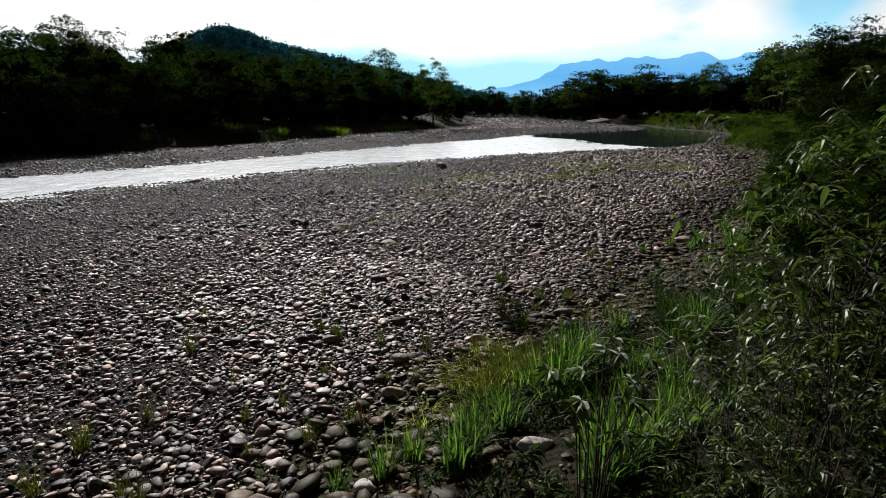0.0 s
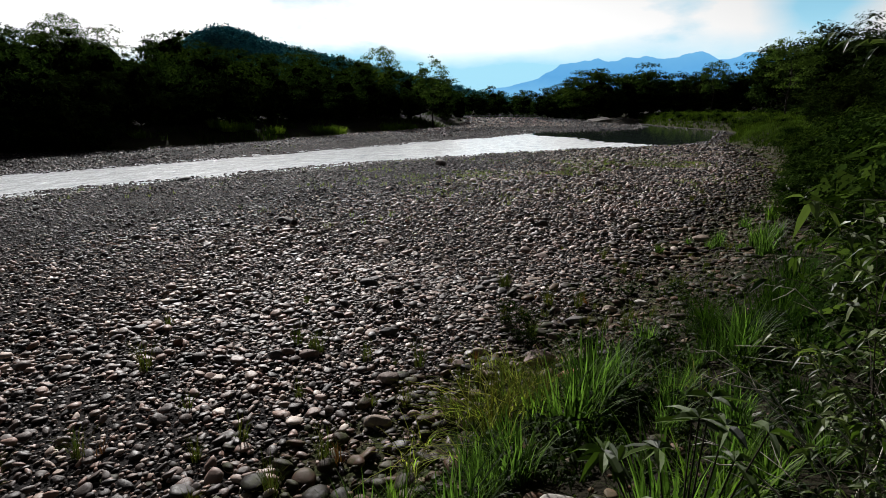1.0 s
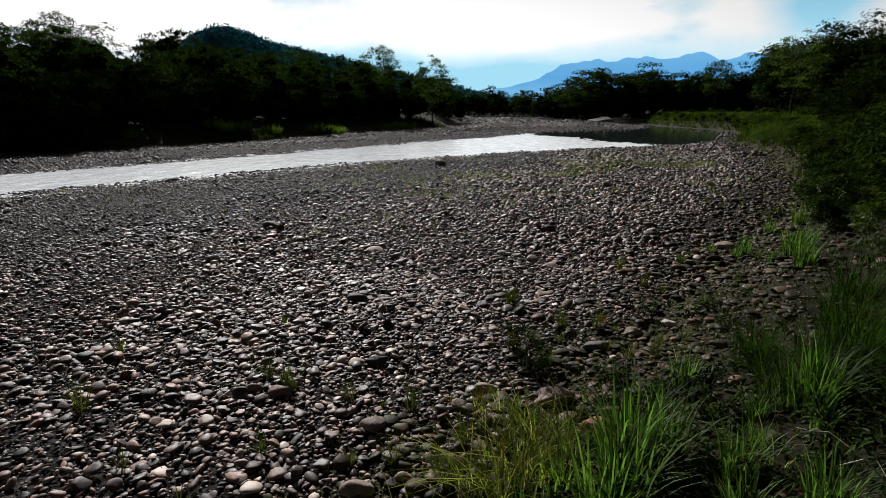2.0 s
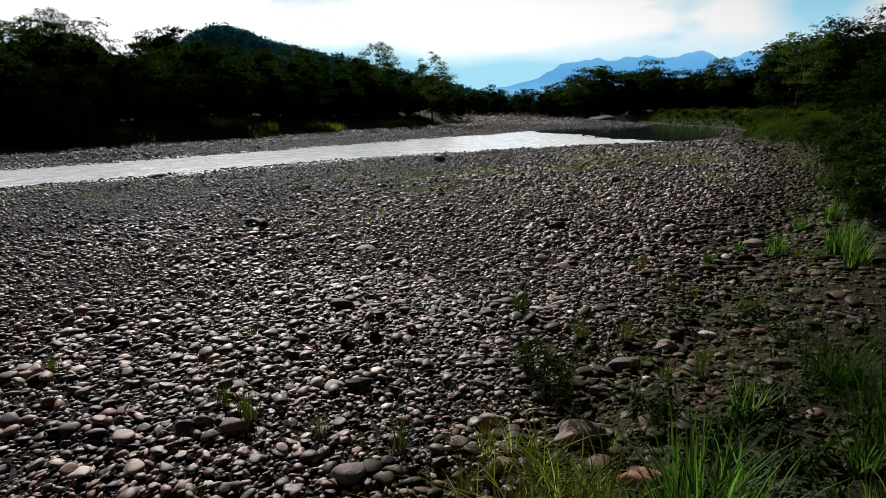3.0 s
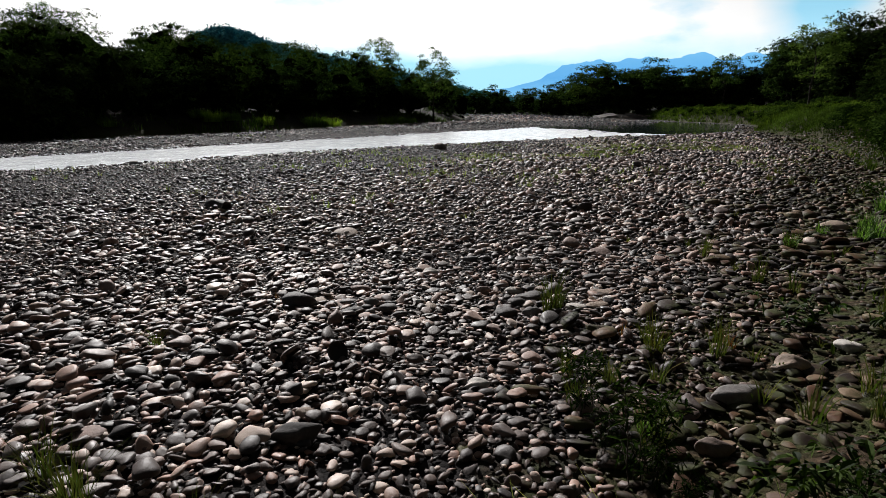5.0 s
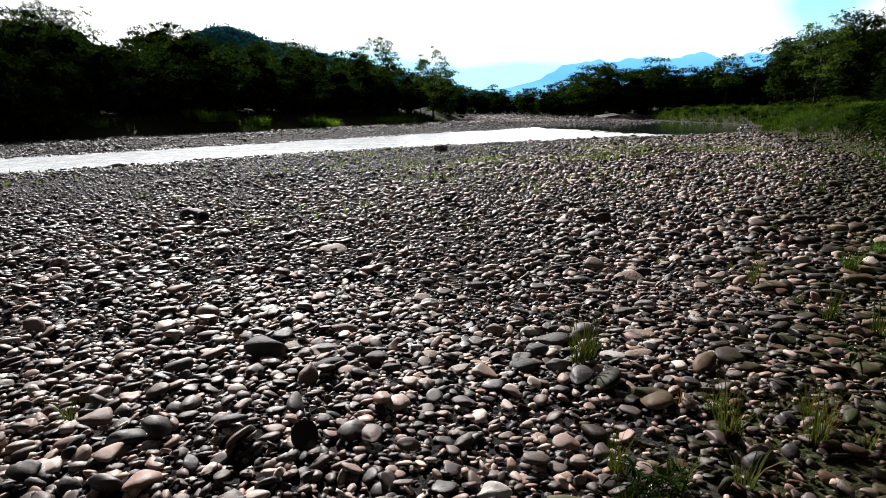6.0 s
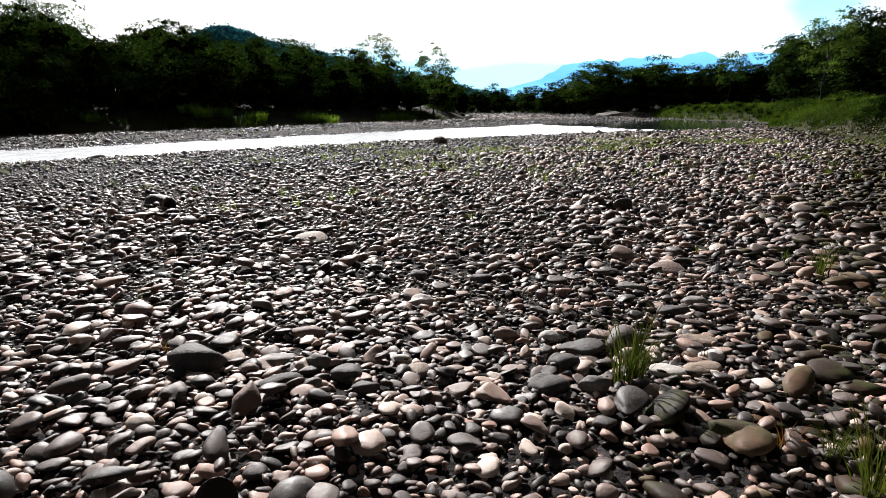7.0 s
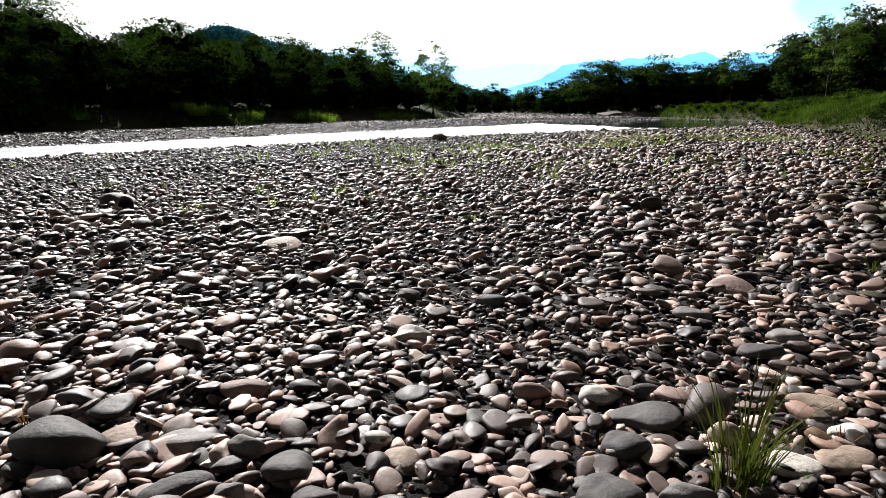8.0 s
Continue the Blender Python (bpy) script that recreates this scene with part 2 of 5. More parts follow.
MAT_LEAF = leaf_material("tree_leaves", (0.008, 0.018, 0.006), (0.075, 0.125, 0.034), True, 0.12, 0.85, 8.0)
MAT_THICKET = leaf_material("thicket_leaves", (0.004, 0.009, 0.003), (0.024, 0.038, 0.01), True, 0.12, 0.8, 14.0)
MAT_LIGHTLEAF = leaf_material("light_leaves", (0.04, 0.075, 0.02), (0.13, 0.185, 0.055), True, 0.2, 0.8, 9.0)
MAT_BROAD = leaf_material("broad_leaves", (0.006, 0.014, 0.004), (0.12, 0.18, 0.04), True, 0.35, 0.5, 0.0, 0.12)
MAT_WEED = leaf_material("low_weed_leaves", (0.003, 0.008, 0.002), (0.05, 0.085, 0.018), True, 0.25, 0.6, 0.0, 0.05)
MAT_SPRAY = leaf_material("pale_drooping_leaves", (0.02, 0.04, 0.012), (0.15, 0.185, 0.07), True, 0.3, 0.45, 0.0, 0.2)
MAT_UNDER = leaf_material("undergrowth_leaves", (0.008, 0.018, 0.005), (0.04, 0.07, 0.014), True, 0.12, 0.7, 40.0)
# green pushed to pale blue: the hill's haze is in its leaf colour
MAT_HAZED_HILL = leaf_material("hill_woods", (0.05, 0.22, 0.34), (0.2, 0.54, 0.7), True, 0.0, 0.9)
MAT_SCRUB = leaf_material("scrub_leaves", (0.018, 0.034, 0.008), (0.07, 0.115, 0.024), True, 0.2, 0.8, 12.0)
# near-black solid lumps added inside crowns, standing for the shade there
MAT_SHADE_CORE = leaf_material("crown_shade", (0.003, 0.005, 0.002), (0.008, 0.011, 0.004), False, 0.0, 0.95)
MAT_BARK = bark_material("bark", (0.012, 0.01, 0.008), (0.04, 0.033, 0.026))
MAT_TWIG = bark_material("brown_twig", (0.016, 0.012, 0.009), (0.06, 0.048, 0.036))
MAT_PALETWIG = bark_material("bleached_twig", (0.16, 0.14, 0.11), (0.4, 0.37, 0.32))
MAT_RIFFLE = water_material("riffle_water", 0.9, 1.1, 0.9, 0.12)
MAT_POOL = water_material("pool_water", 0.0, 2.2, 0.05, 0.03)


# ---- meshes from arrays ----
def mesh_of(name, verts, faces, mat, smooth=True):
    """A mesh from an (n, 3) array and an (m, k) array of corners."""
    me = bpy.data.meshes.new(name)
    verts, faces = np.asarray(verts, np.float32), np.asarray(faces, np.int32)
    k = faces.shape[1]
    me.vertices.add(len(verts))
    me.vertices.foreach_set("co", verts.ravel())
    me.loops.add(faces.size)
    me.loops.foreach_set("vertex_index", faces.ravel())
    me.polygons.add(len(faces))
    me.polygons.foreach_set("loop_start", np.arange(len(faces), dtype=np.int32) * k)
    me.polygons.foreach_set("use_smooth", np.full(len(faces), smooth))
    me.update(calc_edges=True)
    me.materials.append(mat)
    return me


def part(name, me, parent, label=""):
    ob = new(name, me)
    ob.parent = parent
    return tagged(ob, label)


def put(ob, x, y, z, rz=0.0, s=1.0, rx=0.0, ry=0.0):
    ob.location, ob.rotation_euler, ob.scale = (x, y, z), (rx, ry, rz), (s, s, s)
    return ob


def joined(pieces):
    """Joins (verts, faces) pairs into one pair."""
    vs, fs, n = [], [], 0
    for v, f in pieces:
        vs.append(v)
        fs.append(np.asarray(f) + n)
        n += len(v)
    return np.concatenate(vs), np.concatenate(fs)


def tube(points, radii, sides=6):
    """A tapered tube of quads along points."""
    points = [Vector(p) for p in points]
    rings, side = [], Vector((1, 0.13, 0.05))
    for i, p in enumerate(points):
        way = (points[min(i + 1, len(points) - 1)] - points[max(i - 1, 0)]).normalized()
        side = (side - way * side.dot(way)).normalized()
        up = way.cross(side)
        for k in range(sides):
            a = 2 * math.pi * k / sides
            rings.append(p + (side * math.cos(a) + up * math.sin(a)) * radii[i])
    faces = []
    for i in range(len(points) - 1):
        for k in range(sides):
            a, b = i * sides + k, i * sides + (k + 1) % sides
            faces.append((a, b, b + sides, a + sides))
    return np.array([tuple(v) for v in rings]), np.array(faces)


def ball(level):
    bm = bmesh.new()
    bmesh.ops.create_icosphere(bm, subdivisions=level, radius=1)
    v = np.array([tuple(p.co) for p in bm.verts])
    f = np.array([[p.index for p in q.verts] for q in bm.faces])
    bm.free()
    return v, f


def smooth(a, b, x):
    t = np.clip((x - a) / (b - a), 0, 1)
    return t * t * (3 - 2 * t)


# ---- the lie of the land ----
WATER_LEVEL = -0.25
NEAR_SHORE = [(-90, -84), (-40, -15), (-15.2, 19.2), (-14, 21.8), (-11, 25.1), (-8.4, 27.6), (-5, 32), (-2.7, 33.5), (-0.2, 35.8), (3.4, 38.6),
              (9.1, 42.4), (14.4, 44.8), (19.3, 47.3), (22.3, 50.5)]
RIGHT_SHORE = [(25, 54), (33.5, 69.5), (37, 78), (36.5, 88), (37, 100), (38.5, 113), (45, 150), (50, 200), (62, 262)]
FAR_SHORE = [(12, 262), (9, 190), (34, 184), (37, 150), (35.6, 118), (34, 98), (29.5, 88), (20, 83), (13, 79.5), (10.2, 71), (4.5, 61), (0.9, 57.5), (-4.1, 49.2), (-7.9, 43.6),
             (-12.4, 37.2), (-15.5, 32.2), (-18.1, 28.9), (-20.6, 26.2), (-50, -10), (-108, -84)]
SHORE = np.array(NEAR_SHORE + RIGHT_SHORE + FAR_SHORE, float)
RIGHT_BANK = np.array([(-6, -40), (-3.0, -4), (-1.6, 1.8), (-0.6, 4), (1.6, 6.8), (3.8, 9.6), (6, 12.3), (10, 17.5), (15, 26), (20.2, 38), (22.3, 45.5), (26.4, 52.5),
                       (35.2, 68.5), (38.6, 78), (38.2, 88), (38.6, 100), (40.2, 113), (47, 150), (53, 200), (70, 270), (160, 600), (900, 4000)], float)
LEFT_BANK = np.array([(-130, -90), (-62, -8), (-30, 34.5), (-21.5, 41.5), (-19.5, 47), (-15.5, 52), (-12.5, 64), (-7.5, 77), (0, 92), (4, 130), (4, 190), (6, 280),
                      (-60, 700), (-600, 4000)], float)


def to_line(x, y, line, closed=False):
    """Distance to a line of points, and the side (over 0: to its right)."""
    best, side = np.full(x.shape, 1e9), np.zeros(x.shape)
    ends = np.roll(line, -1, 0) if closed else line[1:]
    for (ax, ay), (bx, by) in zip(line, ends):
        dx, dy = bx - ax, by - ay
        t = np.clip(((x - ax) * dx + (y - ay) * dy) / (dx * dx + dy * dy), 0, 1)
        px, py = x - ax - t * dx, y - ay - t * dy
        d = np.hypot(px, py)
        cross = px * dy - py * dx
        near = d < best - 1e-6
        side = np.where(near, cross, side)
        best = np.minimum(best, d)
    return best, side


def inside(x, y, ring):
    res = np.zeros(x.shape, bool)
    for (ax, ay), (bx, by) in zip(ring, np.roll(ring, -1, 0)):
        if ay != by:
            res ^= ((ay > y) != (by > y)) & (x < (bx - ax) * (y - ay) / (by - ay) + ax)
    return res


def off_shore(x, y):
    """Metres from the water's edge, under 0 in the water."""
    d, _ = to_line(x, y, SHORE, True)
    return np.where(inside(x, y, SHORE), -d, d)


def on_bank(x, y, line, sign):
    d, side = to_line(x, y, line)
    return np.where(side * sign > 0, d, -d)


def wavy(x, y):
    return (np.sin(x * 0.9 + 1.3 * np.sin(y * 0.53)) * np.sin(y * 0.77 + 0.8 * np.sin(x * 0.61)) + 0.5 * np.sin(x * 2.3 + y * 1.7) * np.sin(y * 2.1 - x * 0.8)) / 1.5


def water_at(y):
    """The river's level: the far reach lies higher, above the rapids."""
    return WATER_LEVEL + 0.45 * smooth(125, 160, y)


def land(x, y):
    """The ground's height."""
    x, y = np.asarray(x, float), np.asarray(y, float)
    sd = off_shore(x, y) + 0.35 * wavy(x * 1.3, y * 1.3)
    h = water_at(y) + np.where(sd > 0, (0.25 - 0.2 * smooth(110, 150, y)) * smooth(0, 4.5, sd), -0.45 * smooth(0, 2.5, -sd))
    dr = on_bank(x, y, RIGHT_BANK, 1)
    s = 4.5 - 2.9 * smooth(10, 36, y)
    h = h + np.where(dr > 0, 1.65 * (1 - np.exp(-np.maximum(dr, 0) / s)) + 4 * smooth(20, 100, dr), 0)
    h = h + 6 * smooth(282, 420, y)
    dl = on_bank(x, y, LEFT_BANK, -1)
    h = h + np.where(dl > 0, 1.5 * (1 - np.exp(-np.maximum(dl, 0) / 2.2)) + 1.6 * smooth(5, 14, dl) + 6 * smooth(14, 110, dl), 0)
    return h + 0.035 * wavy(x, y) * (1 + smooth(0, 3, np.maximum(dr, dl)) * 3)


def land_at(x, y):
    return float(land(np.array([x]), np.array([y]))[0])


def steps(stops):
    """Grid lines: (start, step) pairs, each kept up until the next start."""
    out = []
    for (a, d), (b, _) in zip(stops, stops[1:]):
        out += list(np.arange(a, b - d * 0.3, d))
    return np.array(out + [stops[-1][0]])


def make_ground():
    xs = steps([(-4500, 700), (-700, 90), (-120, 8), (-48, 1.2), (-12, 0.4), (14, 0.9), (50, 5), (120, 90), (700, 700), (4500, 1)])
    ys = steps([(-4500, 700), (-400, 60), (-60, 6), (-3, 0.4), (18, 0.8), (60, 1.8), (120, 6), (300, 60), (800, 700), (4900, 1)])
    gx, gy = np.meshgrid(xs, ys)
    gz = land(gx, gy)
    n = len(xs)
    i, j = np.meshgrid(np.arange(len(ys) - 1), np.arange(n - 1), indexing="ij")
    a = (i * n + j).ravel()
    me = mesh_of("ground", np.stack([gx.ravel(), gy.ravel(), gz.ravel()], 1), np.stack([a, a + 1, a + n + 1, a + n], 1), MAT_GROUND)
    soil = np.maximum(smooth(-1.9, 0.0, on_bank(gx, gy, RIGHT_BANK, 1)), smooth(-2.6, -0.6, on_bank(gx, gy, LEFT_BANK, -1))).ravel()
    me.attributes.new("soil", "FLOAT", "POINT").data.foreach_set("value", soil.astype(np.float32))
    # where the ground is coloured near black for shade under bank growth and wood
    litter_shade = np.maximum(smooth(0.2, 1.2, on_bank(gx, gy, RIGHT_BANK, 1)), smooth(0.3, 1.8, on_bank(gx, gy, LEFT_BANK, -1))).ravel()
    me.attributes.new("litter_shade", "FLOAT", "POINT").data.foreach_set("value", litter_shade.astype(np.float32))
    return tagged(new("ground", me), "grey gravel river bar rising to mossy brown soil banks", "ground", kind="structure")


ground = make_ground()


def make_water(name, ring, spacing, height, mat, label):
    """A sheet of water over the bed, with real wavelets."""
    x0, y0, x1, y1 = ring
    xs, ys = np.arange(x0, x1, spacing), np.arange(y0, y1, spacing)
    gx, gy = np.meshgrid(xs, ys)
    u, v = gx * 0.79 + gy * 0.62, gy * 0.79 - gx * 0.62
    gz = water_at(gy) + height * (np.sin(u * 3.1 + 1.4 * np.sin(v * 1.7)) * np.sin(v * 4.3 + np.sin(u * 2.3)) + 0.6 * np.sin(u * 7.7 + v * 3.0 + 2 * np.sin(v * 2.9)))
    sd = off_shore(gx, gy)
    n = len(xs)
    i, j = np.meshgrid(np.arange(len(ys) - 1), np.arange(n - 1), indexing="ij")
    a = (i * n + j).ravel()
    riffle = gx - 17 + 0.28 * (gy - 46) + 0.8 * np.sin(gy * 0.5)
    keep = (sd < 2.5) & ((riffle < 0) if "riffle" in name else (riffle > -spacing * 1.2))
    faces = np.stack([a, a + 1, a + n + 1, a + n], 1)[keep[:-1, :-1].ravel()]
    used, back = np.unique(faces, return_inverse=True)
    verts = np.stack([gx.ravel(), gy.ravel(), gz.ravel()], 1)[used]
    return tagged(new(name, mesh_of(name, verts, back.reshape(faces.shape), mat)), label, "water", kind="structure")


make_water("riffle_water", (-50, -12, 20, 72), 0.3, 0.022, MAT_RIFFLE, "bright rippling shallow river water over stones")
make_water("pool_water", (7, 38, 66, 266), 0.8, 0.004, MAT_POOL, "calm dark river pool mirroring the trees")


# ---- far hills ----
def make_mountains():
    """A blue range, kilometres away, its haze put into a glowing colour."""
    xs, ys = np.arange(-1500, 4200, 25.0), np.arange(3700, 4880, 40.0)
    gx, gy = np.meshgrid(xs, ys)
    ridge = np.interp(gx, [-900, 150, 500, 700, 900, 1120, 1260, 1450, 1700, 1880, 1960, 2060, 2180, 2650, 3600], [20, 110, 200, 265, 330, 380, 360, 372, 395, 425, 385, 380, 405, 430, 300])
    rough = np.array([noise.fractal(Vector((x * 0.004, y * 0.004, 3.3)), 1.0, 2.0, 6) for x, y in zip(gx.ravel(), gy.ravel())]).reshape(gx.shape)
    spur = np.array([noise.ridged_multi_fractal(Vector((x * 0.0035, y * 0.0022, 1.3)), 1.0, 2.1, 5, 1.0, 2.0) for x, y in zip(gx.ravel(), gy.ravel())]).reshape(gx.shape)
    gz = ridge * np.exp(-(np.abs(gy - 4300) / 300) ** 1.6) * (0.9 + 0.07 * rough + 0.07 * spur) + 10 * rough - 6
    n = len(xs)
    i, j = np.meshgrid(np.arange(len(ys) - 1), np.arange(n - 1), indexing="ij")
    a = (i * n + j).ravel()
    m = bpy.data.materials.new("hazed_range")
    m.use_nodes = True
    t = m.node_tree
    t.nodes.remove(t.nodes["Principled BSDF"])
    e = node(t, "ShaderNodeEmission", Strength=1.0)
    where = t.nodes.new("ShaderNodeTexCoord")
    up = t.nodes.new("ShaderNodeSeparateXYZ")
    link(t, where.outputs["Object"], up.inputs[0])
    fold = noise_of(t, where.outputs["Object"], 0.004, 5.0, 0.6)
    # the air's haze, put into the emitted blue: paler low down
    haze_blue = maths(t, "ADD", maths(t, "MULTIPLY", up.outputs[2], 0.0018), maths(t, "MULTIPLY", fold, 0.35))
    link(t, ramp(t, haze_blue, [(0.2, (0.18, 0.43, 0.64)), (0.6, (0.09, 0.3, 0.57)), (1.0, (0.14, 0.38, 0.62))]), e.inputs["Color"])
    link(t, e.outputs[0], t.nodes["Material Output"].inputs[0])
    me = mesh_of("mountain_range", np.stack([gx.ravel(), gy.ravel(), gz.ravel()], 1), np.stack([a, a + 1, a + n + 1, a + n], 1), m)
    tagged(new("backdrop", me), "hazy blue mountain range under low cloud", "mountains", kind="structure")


make_mountains()


def diamonds(centres, length, width, rng, up=0.35, droop=None):
    """Folded leaf shapes: four corners each, at random turns."""
    n = len(centres)
    way = rng.normal(size=(n, 3))
    way[:, 2] = way[:, 2] * 0.7 + (droop if droop is not None else 0)
    way /= np.linalg.norm(way, axis=1, keepdims=True)
    facing = rng.normal(size=(n, 3))
    facing[:, 2] += up * 3
    side = np.cross(way, facing)
    side /= np.linalg.norm(side, axis=1, keepdims=True) + 1e-9
    normal = np.cross(side, way)
    L = (length * rng.uniform(0.6, 1.35, (n, 1)))
    W = (width * rng.uniform(0.6, 1.35, (n, 1)))
    a = centres - way * L * 0.5
    b = centres + side * W * 0.5 + normal * W * 0.16 - way * L * 0.05
    c = centres + way * L * 0.5 - normal * L * 0.08
    d = centres - side * W * 0.5 + normal * W * 0.16 - way * L * 0.05
    v = np.stack([a, b, c, d], 1).reshape(-1, 3)
    return v, np.arange(4 * n).reshape(-1, 4)


def flakes(centres, length, width, rng, up=0.35):
    """Small leaf shapes of three corners, for crowns seen from afar."""
    v, _ = diamonds(centres, length, width, rng, up)
    v = v.reshape(-1, 4, 3)[:, (0, 1, 2)] + (v.reshape(-1, 4, 3)[:, 3:4] - v.reshape(-1, 4, 3)[:, 1:2]) * np.array([0.5, 0.0, 0.5]).reshape(1, 3, 1)
    return v.reshape(-1, 3), np.arange(3 * len(v)).reshape(-1, 3)


def hill_height(x, y):
    ridge = np.interp(x, [-760, -520, -400, -330, -295, -270, -252, -238, -220, -190, -150, -95, -27, 40, 110, 260], [4, 14, 24, 44, 64, 80, 90, 92, 87, 75, 66, 53, 38, 22, 8, 0])
    return ridge * np.exp(-((y - 690 - 0.1 * x) / 130) ** 2)


def make_hill():
    xs, ys = np.arange(-760, 260, 6.0), np.arange(470, 960, 6.0)
    gx, gy = np.meshgrid(xs, ys)
    gz = hill_height(gx, gy) + 2 * wavy(gx * 0.1, gy * 0.1) + 2.2 * np.abs(wavy(gx * 0.36, gy * 0.36)) + np.random.default_rng(4).uniform(-1, 1, gx.shape) - 3
    n = len(xs)
    i, j = np.meshgrid(np.arange(len(ys) - 1), np.arange(n - 1), indexing="ij")
    a = (i * n + j).ravel()
    hill = tagged(new("hill", mesh_of("hill", np.stack([gx.ravel(), gy.ravel(), gz.ravel()], 1), np.stack([a, a + 1, a + n + 1, a + n], 1), MAT_HAZED_HILL)),
                  "wooded hill beyond the river, coloured blue for haze", "hill", kind="structure")
    rng = np.random.default_rng(5)
    pts = rng.uniform((-430, 560), (90, 720), (5200, 2))
    cs = []
    for x, y in pts:
        h = float(hill_height(np.array(x), np.array(y)))
        if h < 6:
            continue
        s = rng.uniform(1.6, 3.6) * rng.uniform(0.8, 1.5)
        cs.append(np.array([x, y, h + s * 0.6 - 2]) + rng.normal(size=(11, 3)) * (s * 0.45, s * 0.45, s * 0.5))
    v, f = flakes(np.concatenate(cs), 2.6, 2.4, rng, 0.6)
    tagged(part("hill_woods", mesh_of("hill_woods", v, f, MAT_HAZED_HILL, False), hill), kind="stuff")


make_hill()


# ---- trees ----
def crown(rng, lobes, spread, low, high, size, per, leaf, flat=0.7, solid=True, core=1.0):
    """Leaf sprays over uneven lobes, with near-black lumps for the shade inside; gives the mesh arrays and how many
    faces are lumps.
    """
    small, big = ball(1), ball(2)
    half = (high - low) / 2
    inner, centres, outs = [], [], []
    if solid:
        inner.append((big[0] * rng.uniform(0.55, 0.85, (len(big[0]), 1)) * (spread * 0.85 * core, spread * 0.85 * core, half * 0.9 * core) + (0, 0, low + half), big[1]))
    for _ in range(lobes):
        d = rng.normal(size=3)
        d[2] = d[2] * 0.8 + 0.25
        d /= np.linalg.norm(d)
        r = rng.uniform(0.35, 0.95) ** 0.6
        mid = d * (spread * r, spread * r, half * r) + (0, 0, low + half)
        s = size * rng.uniform(0.55, 1.3)
        d = rng.normal(size=(int(per * (s / size) ** 1.6), 3))
        d[:, 2] = np.where(rng.uniform(size=len(d)) < 0.85, np.abs(d[:, 2]) * 0.9, d[:, 2])
        d /= np.linalg.norm(d, axis=1, keepdims=True)
        centres.append(mid + d * rng.uniform(0.3, 1.15, (len(d), 1)) ** 0.7 * (s * 1.15, s * 1.15, s * flat * 0.8))
        outs.append(d)
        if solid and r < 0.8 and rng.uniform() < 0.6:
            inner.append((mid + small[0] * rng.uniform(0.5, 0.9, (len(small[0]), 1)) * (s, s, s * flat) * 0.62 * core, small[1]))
    centres, d = np.concatenate(centres), np.concatenate(outs)
    n = len(centres)
    facing = d + np.array([0, 0, 0.9]) + rng.normal(0, 0.5, (n, 3))
    way = np.cross(facing, rng.normal(size=(n, 3)))
    way /= np.linalg.norm(way, axis=1, keepdims=True) + 1e-9
    way[:, 2] -= 0.25
    side = np.cross(facing, way)
    side /= np.linalg.norm(side, axis=1, keepdims=True) + 1e-9
    L, W = leaf * 1.5 * rng.uniform(0.55, 1.4, (n, 1)), leaf * 1.2 * rng.uniform(0.55, 1.4, (n, 1))
    v = np.stack([centres - way * L * 0.5 - side * W * 0.35, centres + side * W * 0.5, centres + way * L * 0.5 - side * W * 0.2], 1).reshape(-1, 3)
    leaves = (v, np.arange(3 * n).reshape(-1, 3))
    return (*joined(inner + [leaves]), sum(len(f) for _, f in inner))


def make_tree(seed, height, spread, low, label, leaf_mat=None, lobes=34, size=1.1, per=70, leaf=0.34, flat=0.7, category="tree", name="tree", trunk=0.16, solid=True, group="", core=0.8):
    """A tree at the origin: tapered trunk with limbs, and a crown of leaves in lobes."""
    rng = np.random.default_rng(seed)
    root = tagged(new(name), label, category, group)
    top = height * 0.72
    line = [(0.25 * math.sin(k * 1.3 + seed) * k / 5, 0.25 * math.cos(k * 1.7 + seed) * k / 5, top * k / 5 - 0.4) for k in range(6)]
    pieces = [tube(line, [trunk * (1 - 0.15 * k) for k in range(6)])]
    for k in range(7 if name == "tree" else 0):
        a, z = rng.uniform(0, 6.28), rng.uniform(low * 0.6, top * 0.75)
        reach = spread * rng.uniform(0.3, 0.6)
        base = Vector((0.1 * math.cos(a), 0.1 * math.sin(a), z))
        tip = Vector((reach * math.cos(a), reach * math.sin(a), min(z + reach * rng.uniform(0.3, 0.8), height * 0.75)))
        mid = base.lerp(tip, 0.5) + Vector((0, 0, -0.06 * reach))
        pieces.append(tube([base, mid, tip], [trunk * 0.45, trunk * 0.3, trunk * 0.08], 5))
    part("trunk", mesh_of("trunk", *joined(pieces), MAT_BARK), root)
    v, f, dense = crown(rng, lobes, spread, low, height, size, per, leaf, flat, solid, core)
    v[:, 2] *= np.where(v[:, 2] > 0, height / v[:, 2].max(), 1.0)
    me = mesh_of("crown", v, f, leaf_mat or MAT_LEAF, False)
    me.materials.append(MAT_SHADE_CORE)
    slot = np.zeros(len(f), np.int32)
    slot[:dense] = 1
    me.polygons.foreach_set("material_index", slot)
    part("crown", me, root)
    return root


def plant(proto, x, y, s=1.0, rz=0.0, sink=0.0):
    """A copy of a plant on the ground."""
    m = pose(x, y, land_at(x, y) - sink, 0, 0, math.degrees(rz))
    ob = copy_thing(proto, m)
    ob.scale = (s, s, s)
    return ob


def clear(proto):
    for o in (*proto.children_recursive, proto):
        bpy.data.objects.remove(o)


